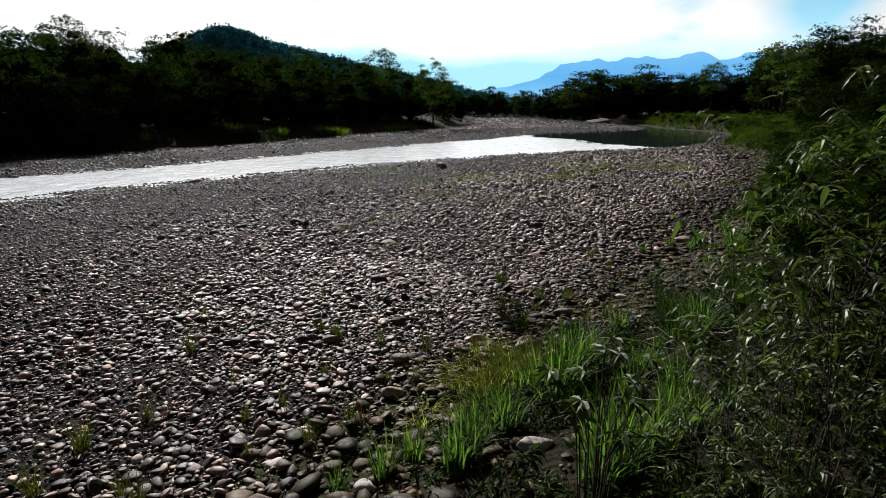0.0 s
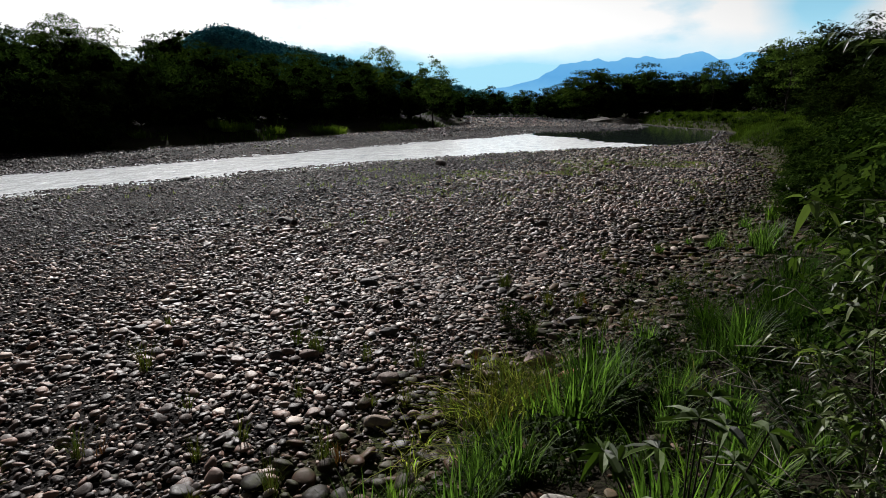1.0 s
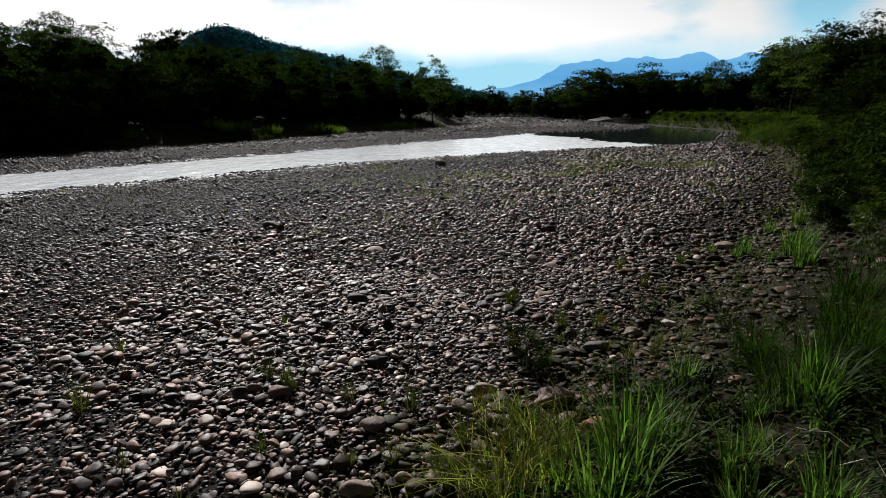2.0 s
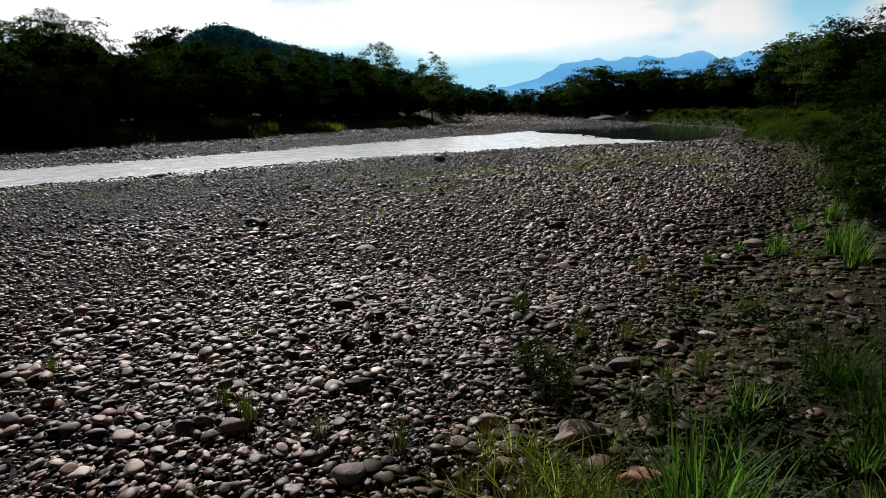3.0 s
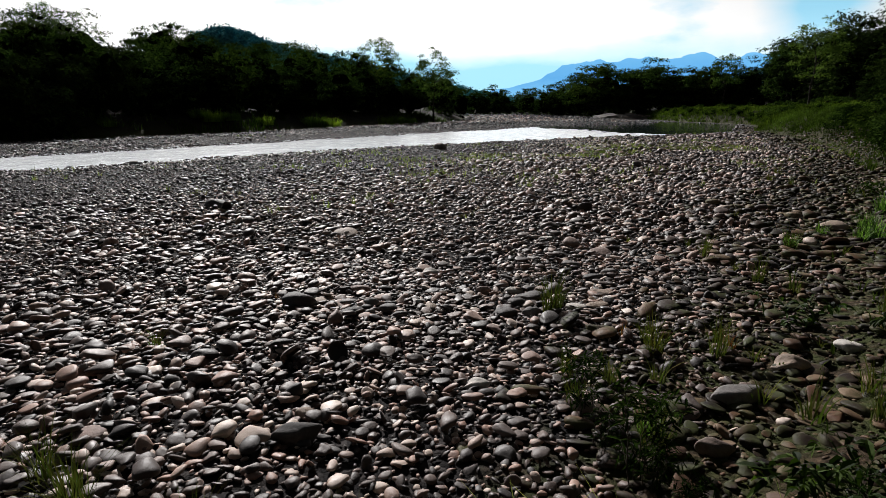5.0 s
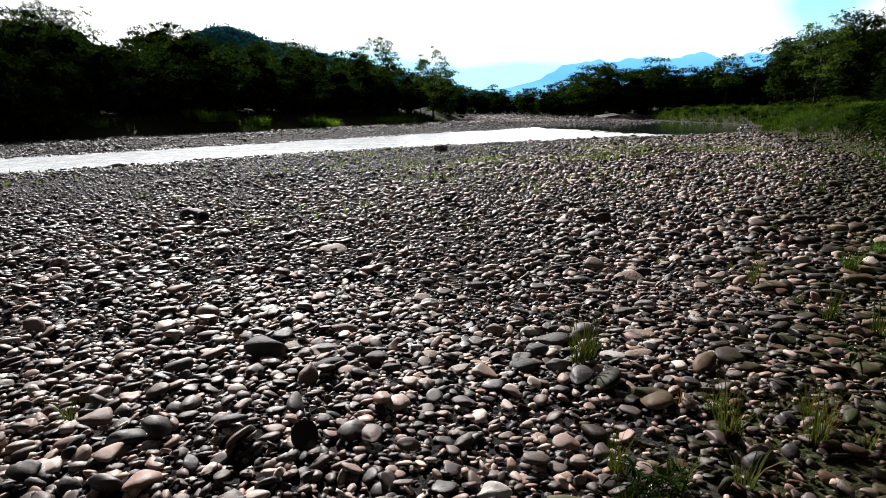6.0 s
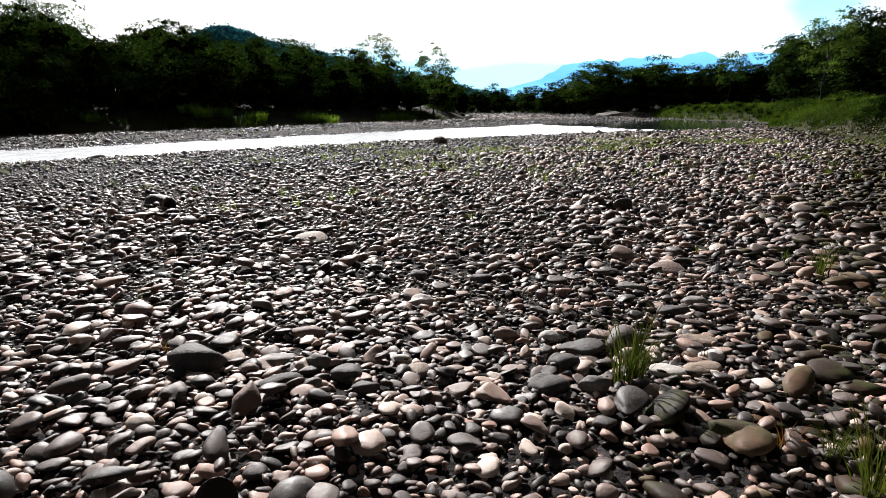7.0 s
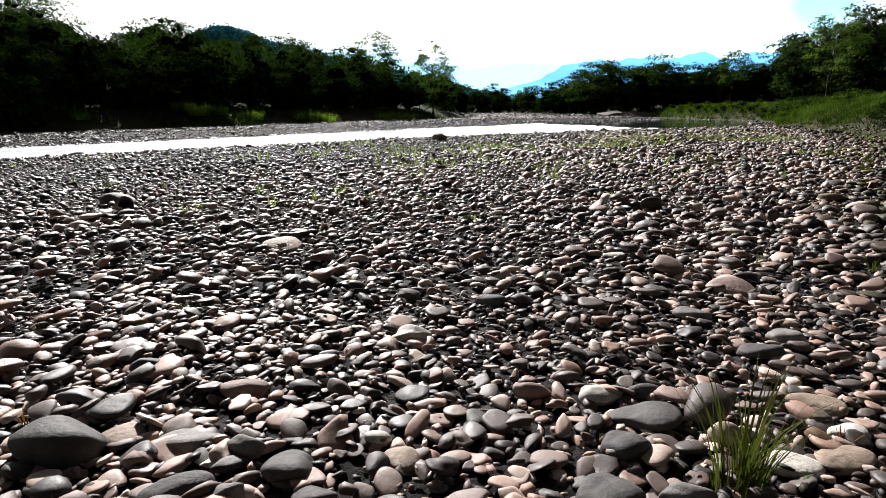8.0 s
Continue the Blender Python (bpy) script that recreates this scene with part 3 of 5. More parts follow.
def make_trees():
    rng = np.random.default_rng(11)
    wood = "dark green leafy tree in the riverside wood"
    riverside = "riverside wood"
    tall = [make_tree(20 + k, 11 + k, 4.2, 0.2, wood, lobes=36, size=1.35, per=62, leaf=0.32, group=riverside) for k in range(3)]
    full = [make_tree(30 + k, 8 + k, 4.4, -1.4, wood, lobes=36, size=1.35, per=62, leaf=0.31, group=riverside) for k in range(3)]
    bush = [make_tree(40 + k, 4.4 + 0.6 * k, 2.4, -1.3, "bush at the wood's edge, its green coloured dark for shade", MAT_SHADELEAF, lobes=24, size=1.0, per=42, leaf=0.32, category="bush", name="bush", trunk=0.07, group="bushes along the wood's edge") for k in range(3)]
    broad = [make_tree(50 + k, 12.5, 8.5, 0.0, "broad spreading tree with an umbrella crown", lobes=90, size=2.0, per=120, leaf=0.42, flat=0.55, trunk=0.35) for k in range(2)]
    light = [make_tree(60 + k, 10.5, 3.0, 2.5, "tall light green feathery tree", MAT_LIGHTLEAF, lobes=46, size=0.8, per=90, leaf=0.2, solid=False, flat=1.1) for k in range(2)]
    far = [make_tree(65 + k, 11 + k, 4.6, -2.5, wood, lobes=42, size=1.5, per=20, leaf=0.62, group=riverside) for k in range(3)]
    thicket = [make_tree(75 + k, 6.0 + k, 3.0, -0.4, "olive green leafy thicket on the bank", MAT_THICKET, lobes=46, size=1.0, per=150, leaf=0.18, category="bush", name="bush", trunk=0.07, group="thicket on the bank", core=0.5) for k in range(2)]
    scrub = [make_tree(85 + k, 3.0, 2.2, -0.3, "bright olive green scrub on the far bank", MAT_SCRUB, lobes=26, size=0.8, per=46, leaf=0.26, category="bush", name="bush", trunk=0.05, group="scrub on the far bank") for k in range(2)]
    shade = [make_tree(150 + k, 9 + 2 * k, 3.4, -0.6, "dense green tree behind the grassy bank, coloured dark for shade", MAT_SHADELEAF, lobes=40, size=1.25, per=50, leaf=0.34, group="trees behind the grassy bank") for k in range(2)]
    group = {"shade": shade, "thicket": thicket, "far": far, "tall": tall, "full": full, "bush": bush, "broad": broad, "light": light, "scrub": scrub}

    def skyline_height(x, y):
        """Tree height that reaches the skyline as seen from the walk's end; it falls away downstream and rises again on
        the right bank.
        """
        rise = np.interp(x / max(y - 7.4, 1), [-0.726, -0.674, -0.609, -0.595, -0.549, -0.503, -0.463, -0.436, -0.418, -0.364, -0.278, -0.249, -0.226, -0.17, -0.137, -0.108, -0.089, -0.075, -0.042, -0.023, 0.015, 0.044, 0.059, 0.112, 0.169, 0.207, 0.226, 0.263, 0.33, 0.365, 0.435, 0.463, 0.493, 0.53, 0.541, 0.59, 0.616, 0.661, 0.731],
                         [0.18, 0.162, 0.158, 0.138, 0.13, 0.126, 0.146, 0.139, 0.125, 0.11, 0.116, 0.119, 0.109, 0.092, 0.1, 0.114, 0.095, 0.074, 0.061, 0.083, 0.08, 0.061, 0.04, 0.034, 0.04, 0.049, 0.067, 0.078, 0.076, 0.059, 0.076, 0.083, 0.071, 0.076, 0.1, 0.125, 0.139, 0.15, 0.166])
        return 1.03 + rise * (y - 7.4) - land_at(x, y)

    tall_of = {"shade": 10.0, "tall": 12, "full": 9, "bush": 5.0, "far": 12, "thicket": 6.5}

    def row(line, count, kinds, deep, scale, jitter=1.2, capped=False):
        line = np.array(line, float)
        seg = np.hypot(*np.diff(line, axis=0).T)
        at = np.concatenate([[0], np.cumsum(seg)])
        for k in range(count):
            d = at[-1] * (k + rng.uniform(0.2, 0.8)) / count
            x, y = np.interp(d, at, line[:, 0]), np.interp(d, at, line[:, 1])
            kind = group[kinds[k % len(kinds)]]
            x, y, s = x + rng.normal() * jitter * deep, y + rng.normal() * jitter * deep, rng.uniform(*scale)
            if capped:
                s = min(s, skyline_height(x, y) / tall_of[kinds[k % len(kinds)]] * rng.uniform(0.94, 1.12))
            if math.hypot(x + 21.5, y - 46) < 2.3:
                continue
            plant(kind[rng.integers(len(kind))], x, y, s, rng.uniform(0, 6.28))

    # the wood across the river, from its edge inwards
    edge = [(-56, 4), (-40, 24), (-31, 35.5), (-23.5, 42.5), (-23.5, 51), (-19.5, 59), (-15.5, 70), (-10, 83), (-3.5, 94)]
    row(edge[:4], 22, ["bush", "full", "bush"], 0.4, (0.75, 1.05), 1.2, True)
    row([(x + 1.6, y - 1.6) for x, y in edge[1:4]], 14, ["bush"], 0.3, (0.4, 0.7))
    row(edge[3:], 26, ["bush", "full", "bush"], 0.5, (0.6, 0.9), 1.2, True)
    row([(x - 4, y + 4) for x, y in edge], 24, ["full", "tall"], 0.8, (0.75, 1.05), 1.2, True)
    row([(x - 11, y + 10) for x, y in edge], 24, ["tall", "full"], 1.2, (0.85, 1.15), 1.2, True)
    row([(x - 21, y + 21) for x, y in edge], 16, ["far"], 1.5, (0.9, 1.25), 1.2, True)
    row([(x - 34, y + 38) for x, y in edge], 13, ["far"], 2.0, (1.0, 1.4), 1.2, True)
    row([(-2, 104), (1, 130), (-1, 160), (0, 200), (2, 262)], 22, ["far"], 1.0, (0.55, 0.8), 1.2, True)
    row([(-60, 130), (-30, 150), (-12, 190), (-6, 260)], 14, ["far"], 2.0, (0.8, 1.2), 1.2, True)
    row([(x - 7, y + 7) for x, y in edge], 46, ["bush"], 0.6, (0.7, 1.0))
    row([(x - 1.5, y + 1.5) for x, y in edge[1:]], 34, ["bush"], 0.4, (0.6, 0.85))
    row([(5, 278), (40, 286), (80, 274)], 26, ["bush"], 1.0, (1.2, 1.7))
    # the light tree at the wood's far corner
    plant(light[0], -1.5, 88, 1.0, 0.4)
    plant(light[1], -9.5, 88, 0.98, 1.4)
    plant(light[1], -52.6, 83, (16.0 - land_at(-52.6, 83)) / 10.5, 2.0)
    plant(full[1], -47, 104, 1.3, 1.0)
    # across the far bend
    row([(5, 275), (40, 285), (80, 270), (130, 280)], 52, ["far"], 1.0, (0.8, 1.1), 2.0)
    row([(16, 270), (45, 268), (72, 262)], 16, ["far"], 1.0, (0.45, 0.75))
    # the right bank, far to near
    plant(broad[0], 36, 140, 1.0, 0.3)
    plant(broad[1], 46, 138, 1.0, 2.0)
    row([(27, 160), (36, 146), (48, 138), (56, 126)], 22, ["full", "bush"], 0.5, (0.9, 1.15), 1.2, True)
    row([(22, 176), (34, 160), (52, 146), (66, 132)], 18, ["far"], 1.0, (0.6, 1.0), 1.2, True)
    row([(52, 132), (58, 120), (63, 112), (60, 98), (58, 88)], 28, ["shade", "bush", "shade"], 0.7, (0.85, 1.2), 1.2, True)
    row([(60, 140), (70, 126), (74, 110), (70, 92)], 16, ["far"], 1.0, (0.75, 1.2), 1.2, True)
    plant(light[0], 39.2, 67.5, 0.9, 1.0)
    plant(tall[1], 62.3, 113, 1.02, 0.4)
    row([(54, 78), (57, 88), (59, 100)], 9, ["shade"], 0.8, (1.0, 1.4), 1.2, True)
    plant(light[1], 54, 118, 1.0, 1.0)
    plant(tall[0], 58, 104, 1.0, 2.2)
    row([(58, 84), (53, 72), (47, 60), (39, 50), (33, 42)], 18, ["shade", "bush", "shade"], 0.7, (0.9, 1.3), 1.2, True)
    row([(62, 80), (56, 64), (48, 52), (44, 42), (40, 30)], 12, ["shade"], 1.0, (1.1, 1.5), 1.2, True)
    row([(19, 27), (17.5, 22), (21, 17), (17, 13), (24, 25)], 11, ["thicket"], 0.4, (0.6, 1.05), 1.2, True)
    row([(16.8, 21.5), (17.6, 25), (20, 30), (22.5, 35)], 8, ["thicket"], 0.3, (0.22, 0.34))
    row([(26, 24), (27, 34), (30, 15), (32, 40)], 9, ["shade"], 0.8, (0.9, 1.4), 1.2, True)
    # low growth along the far bank's lip
    row([(27.5, 52), (36.5, 68), (40, 79), (40, 90), (40.5, 102), (43, 118)], 46, ["scrub"], 0.6, (0.2, 0.38))
    row([(24, 43), (29, 52), (38, 67)], 16, ["scrub"], 0.5, (0.12, 0.25))
    row([(31, 51), (42, 70), (46, 90), (48, 110)], 24, ["scrub"], 1.2, (0.2, 0.4))
    for kind in group.values():
        for proto in kind:
            clear(proto)


make_trees()


# ---- the far gravel bank ----
def make_mound():
    """A pale heap of river gravel with a slanting face at the far bend."""
    xs, ys = np.linspace(-9, 9, 46), np.linspace(-6, 6, 32)
    gx, gy = np.meshgrid(xs, ys)
    r = np.hypot(gx / 8.5, gy / 5.5)
    gz = 1.25 * smooth(1.0, 0.25, r + 0.2 * wavy(gx * 0.7, gy * 0.7)) + 0.16 * wavy(gx * 2.3, gy * 2.3) * (r < 1) + np.random.default_rng(8).uniform(-0.09, 0.09, gx.shape) - 0.3
    n = len(xs)
    i, j = np.meshgrid(np.arange(len(ys) - 1), np.arange(n - 1), indexing="ij")
    a = (i * n + j).ravel()
    ob = new("gravel_bank", mesh_of("gravel_bank", np.stack([gx.ravel(), gy.ravel(), gz.ravel()], 1), np.stack([a, a + 1, a + n + 1, a + n], 1),
             plain_stone("pale_gravel", (0.05, 0.045, 0.04), (0.15, 0.135, 0.12))))
    tagged(ob, "pale gravel bank beside the far rapids", "gravel bank")
    rng = np.random.default_rng(9)
    u, w = rng.uniform(-8, 8, 420), rng.uniform(-5.5, 2, 420)
    height = gz[np.clip(((w + 6) / 12 * 31).astype(int), 0, 31), np.clip(((u + 9) / 18 * 45).astype(int), 0, 45)]
    ok = height > -0.1
    v, f = strew(rng, stone_shapes(1, 8, 12, -0.2), u[ok], w[ok], height[ok] + 0.05, rng.uniform(0.12, 0.42, ok.sum()), 0.3)
    tagged(part("stones", mesh_of("stones", v, f, MAT_STONES), ob, "loose pale river stones"), kind="stuff")
    put(ob, 38.5, 127, WATER_LEVEL + 0.2, 0.35, 0.9)



# ---- grasses and herbs ----
def blades(rng, n, radius, height, width, lean, seg=4):
    """Curved tapering blades from a root disc."""
    a, r = rng.uniform(0, 2 * math.pi, n), radius * np.sqrt(rng.uniform(0, 1, n))
    base = np.stack([r * np.cos(a), r * np.sin(a), np.zeros(n)], 1)
    out = a + rng.normal(0, 0.7, n)
    H, B = height * rng.uniform(0.45, 1.1, n), lean * rng.uniform(0.2, 1.3, n)
    W = width * rng.uniform(0.6, 1.3, n)
    way = np.stack([np.cos(out), np.sin(out)], 1)
    side = np.stack([-np.sin(out), np.cos(out)], 1)
    v = np.zeros((n, 2 * seg + 1, 3))
    for k in range(seg + 1):
        t = k / seg
        reach = H * B * (t ** 1.8)
        z = H * (t - 0.45 * np.minimum(B, 1.4) * t ** 2.6)
        c = base + np.stack([way[:, 0] * reach, way[:, 1] * reach, z], 1)
        w = (W * (1 - t) ** 0.7 * 0.5)[:, None] * np.concatenate([side, np.zeros((n, 1))], 1)
        if k < seg:
            v[:, 2 * k], v[:, 2 * k + 1] = c - w, c + w
        else:
            v[:, 2 * seg] = c
    tri = []
    for k in range(seg - 1):
        q = 2 * k
        tri += [(q, q + 1, q + 3), (q, q + 3, q + 2)]
    tri.append((2 * seg - 2, 2 * seg - 1, 2 * seg))
    tri = np.array(tri)
    f = (np.arange(n)[:, None, None] * (2 * seg + 1) + tri[None]).reshape(-1, 3)
    return v.reshape(-1, 3), f


def grass_proto(seed, n, radius, height, width, lean, mat, name, label):
    rng = np.random.default_rng(seed)
    ob = new(name, mesh_of(name, *blades(rng, n, radius, height, width, lean), mat, False))
    return tagged(ob, label, "grass", label.split(" on ")[0] + "s")


def make_grass():
    rng = np.random.default_rng(21)
    tuft = [grass_proto(70 + k, 90, 0.13, 0.62, 0.018, 0.5, MAT_GRASS, "grass_tussock", "lush green grass tussock on the bank") for k in range(3)]
    sedge = [grass_proto(80 + k, 200, 0.2, 0.6, 0.010, 0.9, MAT_SEDGE, "sedge_clump", "green drooping sedge clump on the bank") for k in range(2)]
    sprig = [grass_proto(90 + k, 18, 0.04, 0.26, 0.011, 0.55, MAT_DRYGRASS, "grass_sprig", "yellow-green grass sprig between river stones") for k in range(4)]
    dry = [grass_proto(94 + k, 58, 0.05, 0.36, 0.0062, 0.5, MAT_DRYGRASS, "grass_tuft", "yellow-green grass tuft growing between river stones") for k in range(2)]
    clump = [grass_proto(97 + k, 420, 1.1, 1.4, 0.05, 0.7, MAT_CLUMP, "grass_clump", "bright green tall grass clump below the wood") for k in range(2)]
    for x, y, h in [(0.9, 8.8, 0.42), (0.95, 8.84, 0.3), (1.02, 6.95, 0.34), (0.76, 7.35, 0.3), (-1.58, 6.74, 0.32), (-1.29, 6.5, 0.35), (-0.76, 6.32, 0.29), (-0.22, 6.22, 0.33), (-0.47, 6.25, 0.12), (0.1, 6.29, 0.15), (1.42, 8.22, 0.2), (1.9, 8.21, 0.2),
                    (2.78, 10.4, 0.35), (2.84, 9.47, 0.31), (3.85, 10.72, 0.35), (2.13, 7.07, 0.34), (3.18, 8.45, 0.28), (1.4, 8.0, 0.36), (1.78, 7.96, 0.34), (0.8, 7.75, 0.24), (1.02, 7.64, 0.24), (2.83, 9.84, 0.16),
                    (-2.73, 4.71, 0.33), (-3.05, 4.25, 0.42), (-3.03, 3.65, 0.38), (-2.96, 6.17, 0.4), (-2.39, 3.65, 0.27), (-2.22, 3.57, 0.3), (-1.82, 4.67, 0.24), (-1.28, 5.58, 0.22), (-0.31, 5.45, 0.3), (-1.62, 4.15, 0.2),
                    (-1.14, 4.28, 0.34), (-0.86, 4.67, 0.33), (0.5, 5.63, 0.37), (0.2, 5.75, 0.32), (0.35, 5.9, 0.28), (0.62, 5.95, 0.32), (0.75, 5.75, 0.36), (0.0, 5.4, 0.28), (0.3, 5.3, 0.32), (-0.2, 4.4, 0.32),
                    (0.72, 5.3, 0.5), (0.55, 5.1, 0.55), (0.9, 5.45, 0.45), (0.4, 4.95, 0.5), (0.25, 5.05, 0.45), (0.85, 5.15, 0.55), (0.1, 5.2, 0.4)]:
        plant(dry[rng.integers(2)], x, y, h / 0.34, rng.uniform(0, 6), 0.01)
    arch = [grass_proto(104 + k, 17, 0.1, 0.52, 0.015, 1.25, MAT_STRAW, "grass_clump", "arching yellow-green grass clump on the stony bank") for k in range(3)]
    for x, y, s in [(0.53, 6.1, 0.75), (0.74, 5.62, 0.95), (0.9, 5.25, 1.0), (0.34, 6.15, 0.65), (0.66, 5.9, 0.85), (0.4, 5.5, 0.8), (0.55, 5.35, 1.0), (0.25, 5.1, 0.95), (0.7, 5.15, 1.2), (0.45, 5.0, 1.2), (0.6, 5.6, 0.9), (0.1, 5.3, 0.7), (0.92, 5.75, 0.7),
                    (0.14, 4.5, 0.8), (-0.12, 4.9, 0.65), (-0.2, 4.6, 0.8), (0.36, 4.4, 0.9), (1.25, 6.3, 0.5), (1.95, 4.78, 0.7), (2.8, 4.95, 0.6)]:
        plant(arch[rng.integers(3)], x, y, s, rng.uniform(0, 6), 0.01)
    for x, y, s in [(-19.6, 51.3, 0.7), (-17.6, 52.6, 0.65), (-15.6, 55, 0.7), (-13, 62.6, 1.1), (-11.7, 64.8, 0.9), (-7, 76, 1.0), (-5.7, 78.2, 1.1), (-22.4, 43.2, 0.5), (-4.5, 82, 0.8), (-18.6, 51.2, 0.8), (-12.2, 63.4, 0.9)]:
        plant(clump[rng.integers(2)], x, y, s, rng.uniform(0, 6), 0.05)
    # tussocks that stand out
    for x, y, s, k in [(1.31, 5.28, 1.1, 0), (1.2, 5.05, 1.15, 2), (1.1, 4.75, 1.15, 0), (0.93, 4.5, 1.1, 1), (2.02, 6.2, 0.7, 1), (0.2, 4.35, 0.6, 2), (0.1, 3.6, 0.9, 0), (1.45, 5.1, 0.9, 2), (-0.45, 3.75, 0.7, 1),
                       (1.35, 3.3, 1.05, 0), (1.05, 3.12, 1.15, 1), (0.93, 3.0, 1.0, 0), (1.55, 4.4, 0.6, 0), (1.75, 4.8, 0.7, 2), (1.65, 3.75, 0.8, 2), (1.95, 4.35, 0.7, 1), (-0.25, 3.9, 0.6, 1), (0.25, 3.95, 0.6, 0), (0.5, 4.6, 0.6, 1), (-0.8, 3.7, 0.45, 0), (0.75, 4.85, 0.7, 2), (1.7, 3.5, 0.8, 0),
                       (2.5, 5.35, 1.0, 0), (2.65, 5.5, 0.9, 1), (1.05, 7.1, 0.35, 2), (5.19, 11.27, 0.70, 0), (5.33, 10.22, 0.95, 1), (4.97, 9.37, 1.00, 2), (3.90, 10.77, 0.45, 0), (4.73, 11.54, 0.40, 1), (7.22, 13.12, 1.00, 2), (5.03, 10.18, 0.50, 0), (6.51, 12.89, 0.70, 1), (5.49, 11.85, 0.55, 2), (6.03, 10.96, 0.90, 0), (4.98, 11.20, 0.50, 1)]:
        plant(tuft[k], x, y, s, rng.uniform(0, 6), 0.02)
    for x, y, s, k in [(2.55, 5.65, 1.1, 0), (2.9, 5.7, 1.0, 1), (3.3, 6.1, 1.2, 0), (3.1, 5.2, 1.1, 1), (3.8, 6.9, 1.0, 0), (3.6, 5.7, 1.2, 1), (2.75, 6.5, 0.8, 0), (4.4, 7.6, 1.1, 1)]:
        plant(sedge[k], x, y, s, rng.uniform(0, 6), 0.02)
    for x, y, h in [(-3.14, 15.73, 0.16), (-3.74, 15.13, 0.19), (-1.87, 10.01, 0.1), (-1.26, 13.37, 0.12), (-0.57, 12.45, 0.12), (-0.48, 10.8, 0.1), (-1.31, 10.34, 0.1), (-1.65, 12.23, 0.1), (7.79, 17.82, 0.39), (2.23, 11.17, 0.12),
                    (2.85, 10.95, 0.15), (0.32, 12.8, 0.15), (-1.4, 6.65, 0.25), (1.75, 7.4, 0.25), (3.0, 9.2, 0.28), (-2.2, 5.4, 0.22), (-3.3, 7.4, 0.25), (0.91, 9.27, 0.06)]:
        plant(sprig[rng.integers(4)], x, y, h / 0.25, rng.uniform(0, 6), 0.01)
    rust = grass_proto(99, 14, 0.03, 0.16, 0.008, 0.5, MAT_RUST, "red_grass_sprig", "small rust-red grass sprig between river stones")
    for x, y, h in [(-1.31, 9.16, 0.1), (-1.66, 9.52, 0.1), (1.35, 9.02, 0.1), (-1.87, 10.05, 0.09), (0.35, 6.35, 0.16), (0.12, 6.27, 0.14), (1.9, 8.05, 0.18), (-2.6, 4.75, 0.2), (-0.75, 4.6, 0.2), (1.3, 8.3, 0.15)]:
        plant(rust, x, y, h / 0.15, rng.uniform(0, 6), 0.01)
    clear(rust)
    for k in range(330):
        x, y = rng.uniform(-5, 10), rng.uniform(3.4, 18)
        d = float(on_bank(np.array(x), np.array(y), RIGHT_BANK, 1))
        if -4 < d < 0.8 and rng.uniform() < math.exp(d * 0.9):
            plant(sprig[rng.integers(4)], x, y, rng.uniform(0.4, 1.3), rng.uniform(0, 6), 0.01)
    for k in range(60):
        x, y = rng.uniform(0, 14), rng.uniform(2, 20)
        d = float(on_bank(np.array(x), np.array(y), RIGHT_BANK, 1))
        if 0.3 < d < 6:
            plant((tuft + sedge)[rng.integers(5)], x, y, rng.uniform(0.45, 0.95), rng.uniform(0, 6), 0.02)
    for k in range(40):
        x, y = rng.uniform(0.2, 3.0), rng.uniform(2.5, 5.6)
        if float(on_bank(np.array(x), np.array(y), RIGHT_BANK, 1)) > 0.4 and math.hypot(x - 0.63, y - 3.45) > 0.4:
            plant((tuft + sprig)[rng.integers(7)], x, y, rng.uniform(0.3, 0.55), rng.uniform(0, 6), 0.01)
    for proto in tuft + sedge + sprig + dry + clump + arch:
        clear(proto)


make_grass()


def lances(rng, base, way, length, width, droop):
    """Long folded leaves from base points along directions, bending down: eight corners each."""
    n = len(base)
    way = way / (np.linalg.norm(way, axis=1, keepdims=True) + 1e-9)
    side = np.cross(way, (0.0, 0.0, 1.0) + rng.normal(0, 0.35, (n, 3)))
    side /= np.linalg.norm(side, axis=1, keepdims=True) + 1e-9
    L, W = length * rng.uniform(0.6, 1.25, (n, 1)), width * rng.uniform(0.7, 1.25, (n, 1))
    down = np.array([0, 0, -1.0]) * droop * rng.uniform(0.4, 1.4, (n, 1))
    v = np.zeros((n, 8, 3))
    v[:, 0] = base
    for k, (t, w) in enumerate(((0.3, 0.9), (0.65, 0.8))):
        c = base + way * L * t + down * L * t * t
        fold = np.array([0, 0, 1.0]) * W * 0.22
        v[:, 1 + 3 * k], v[:, 2 + 3 * k], v[:, 3 + 3 * k] = c - side * W * w * 0.5 + fold, c, c + side * W * w * 0.5 + fold
    v[:, 7] = base + way * L + down * L
    tri = np.array([(0, 2, 1), (0, 3, 2), (1, 2, 5), (1, 5, 4), (2, 3, 6), (2, 6, 5), (4, 5, 7), (5, 6, 7)])
    f = (np.arange(n)[:, None, None] * 8 + tri[None]).reshape(-1, 3)
    return v.reshape(-1, 3), f


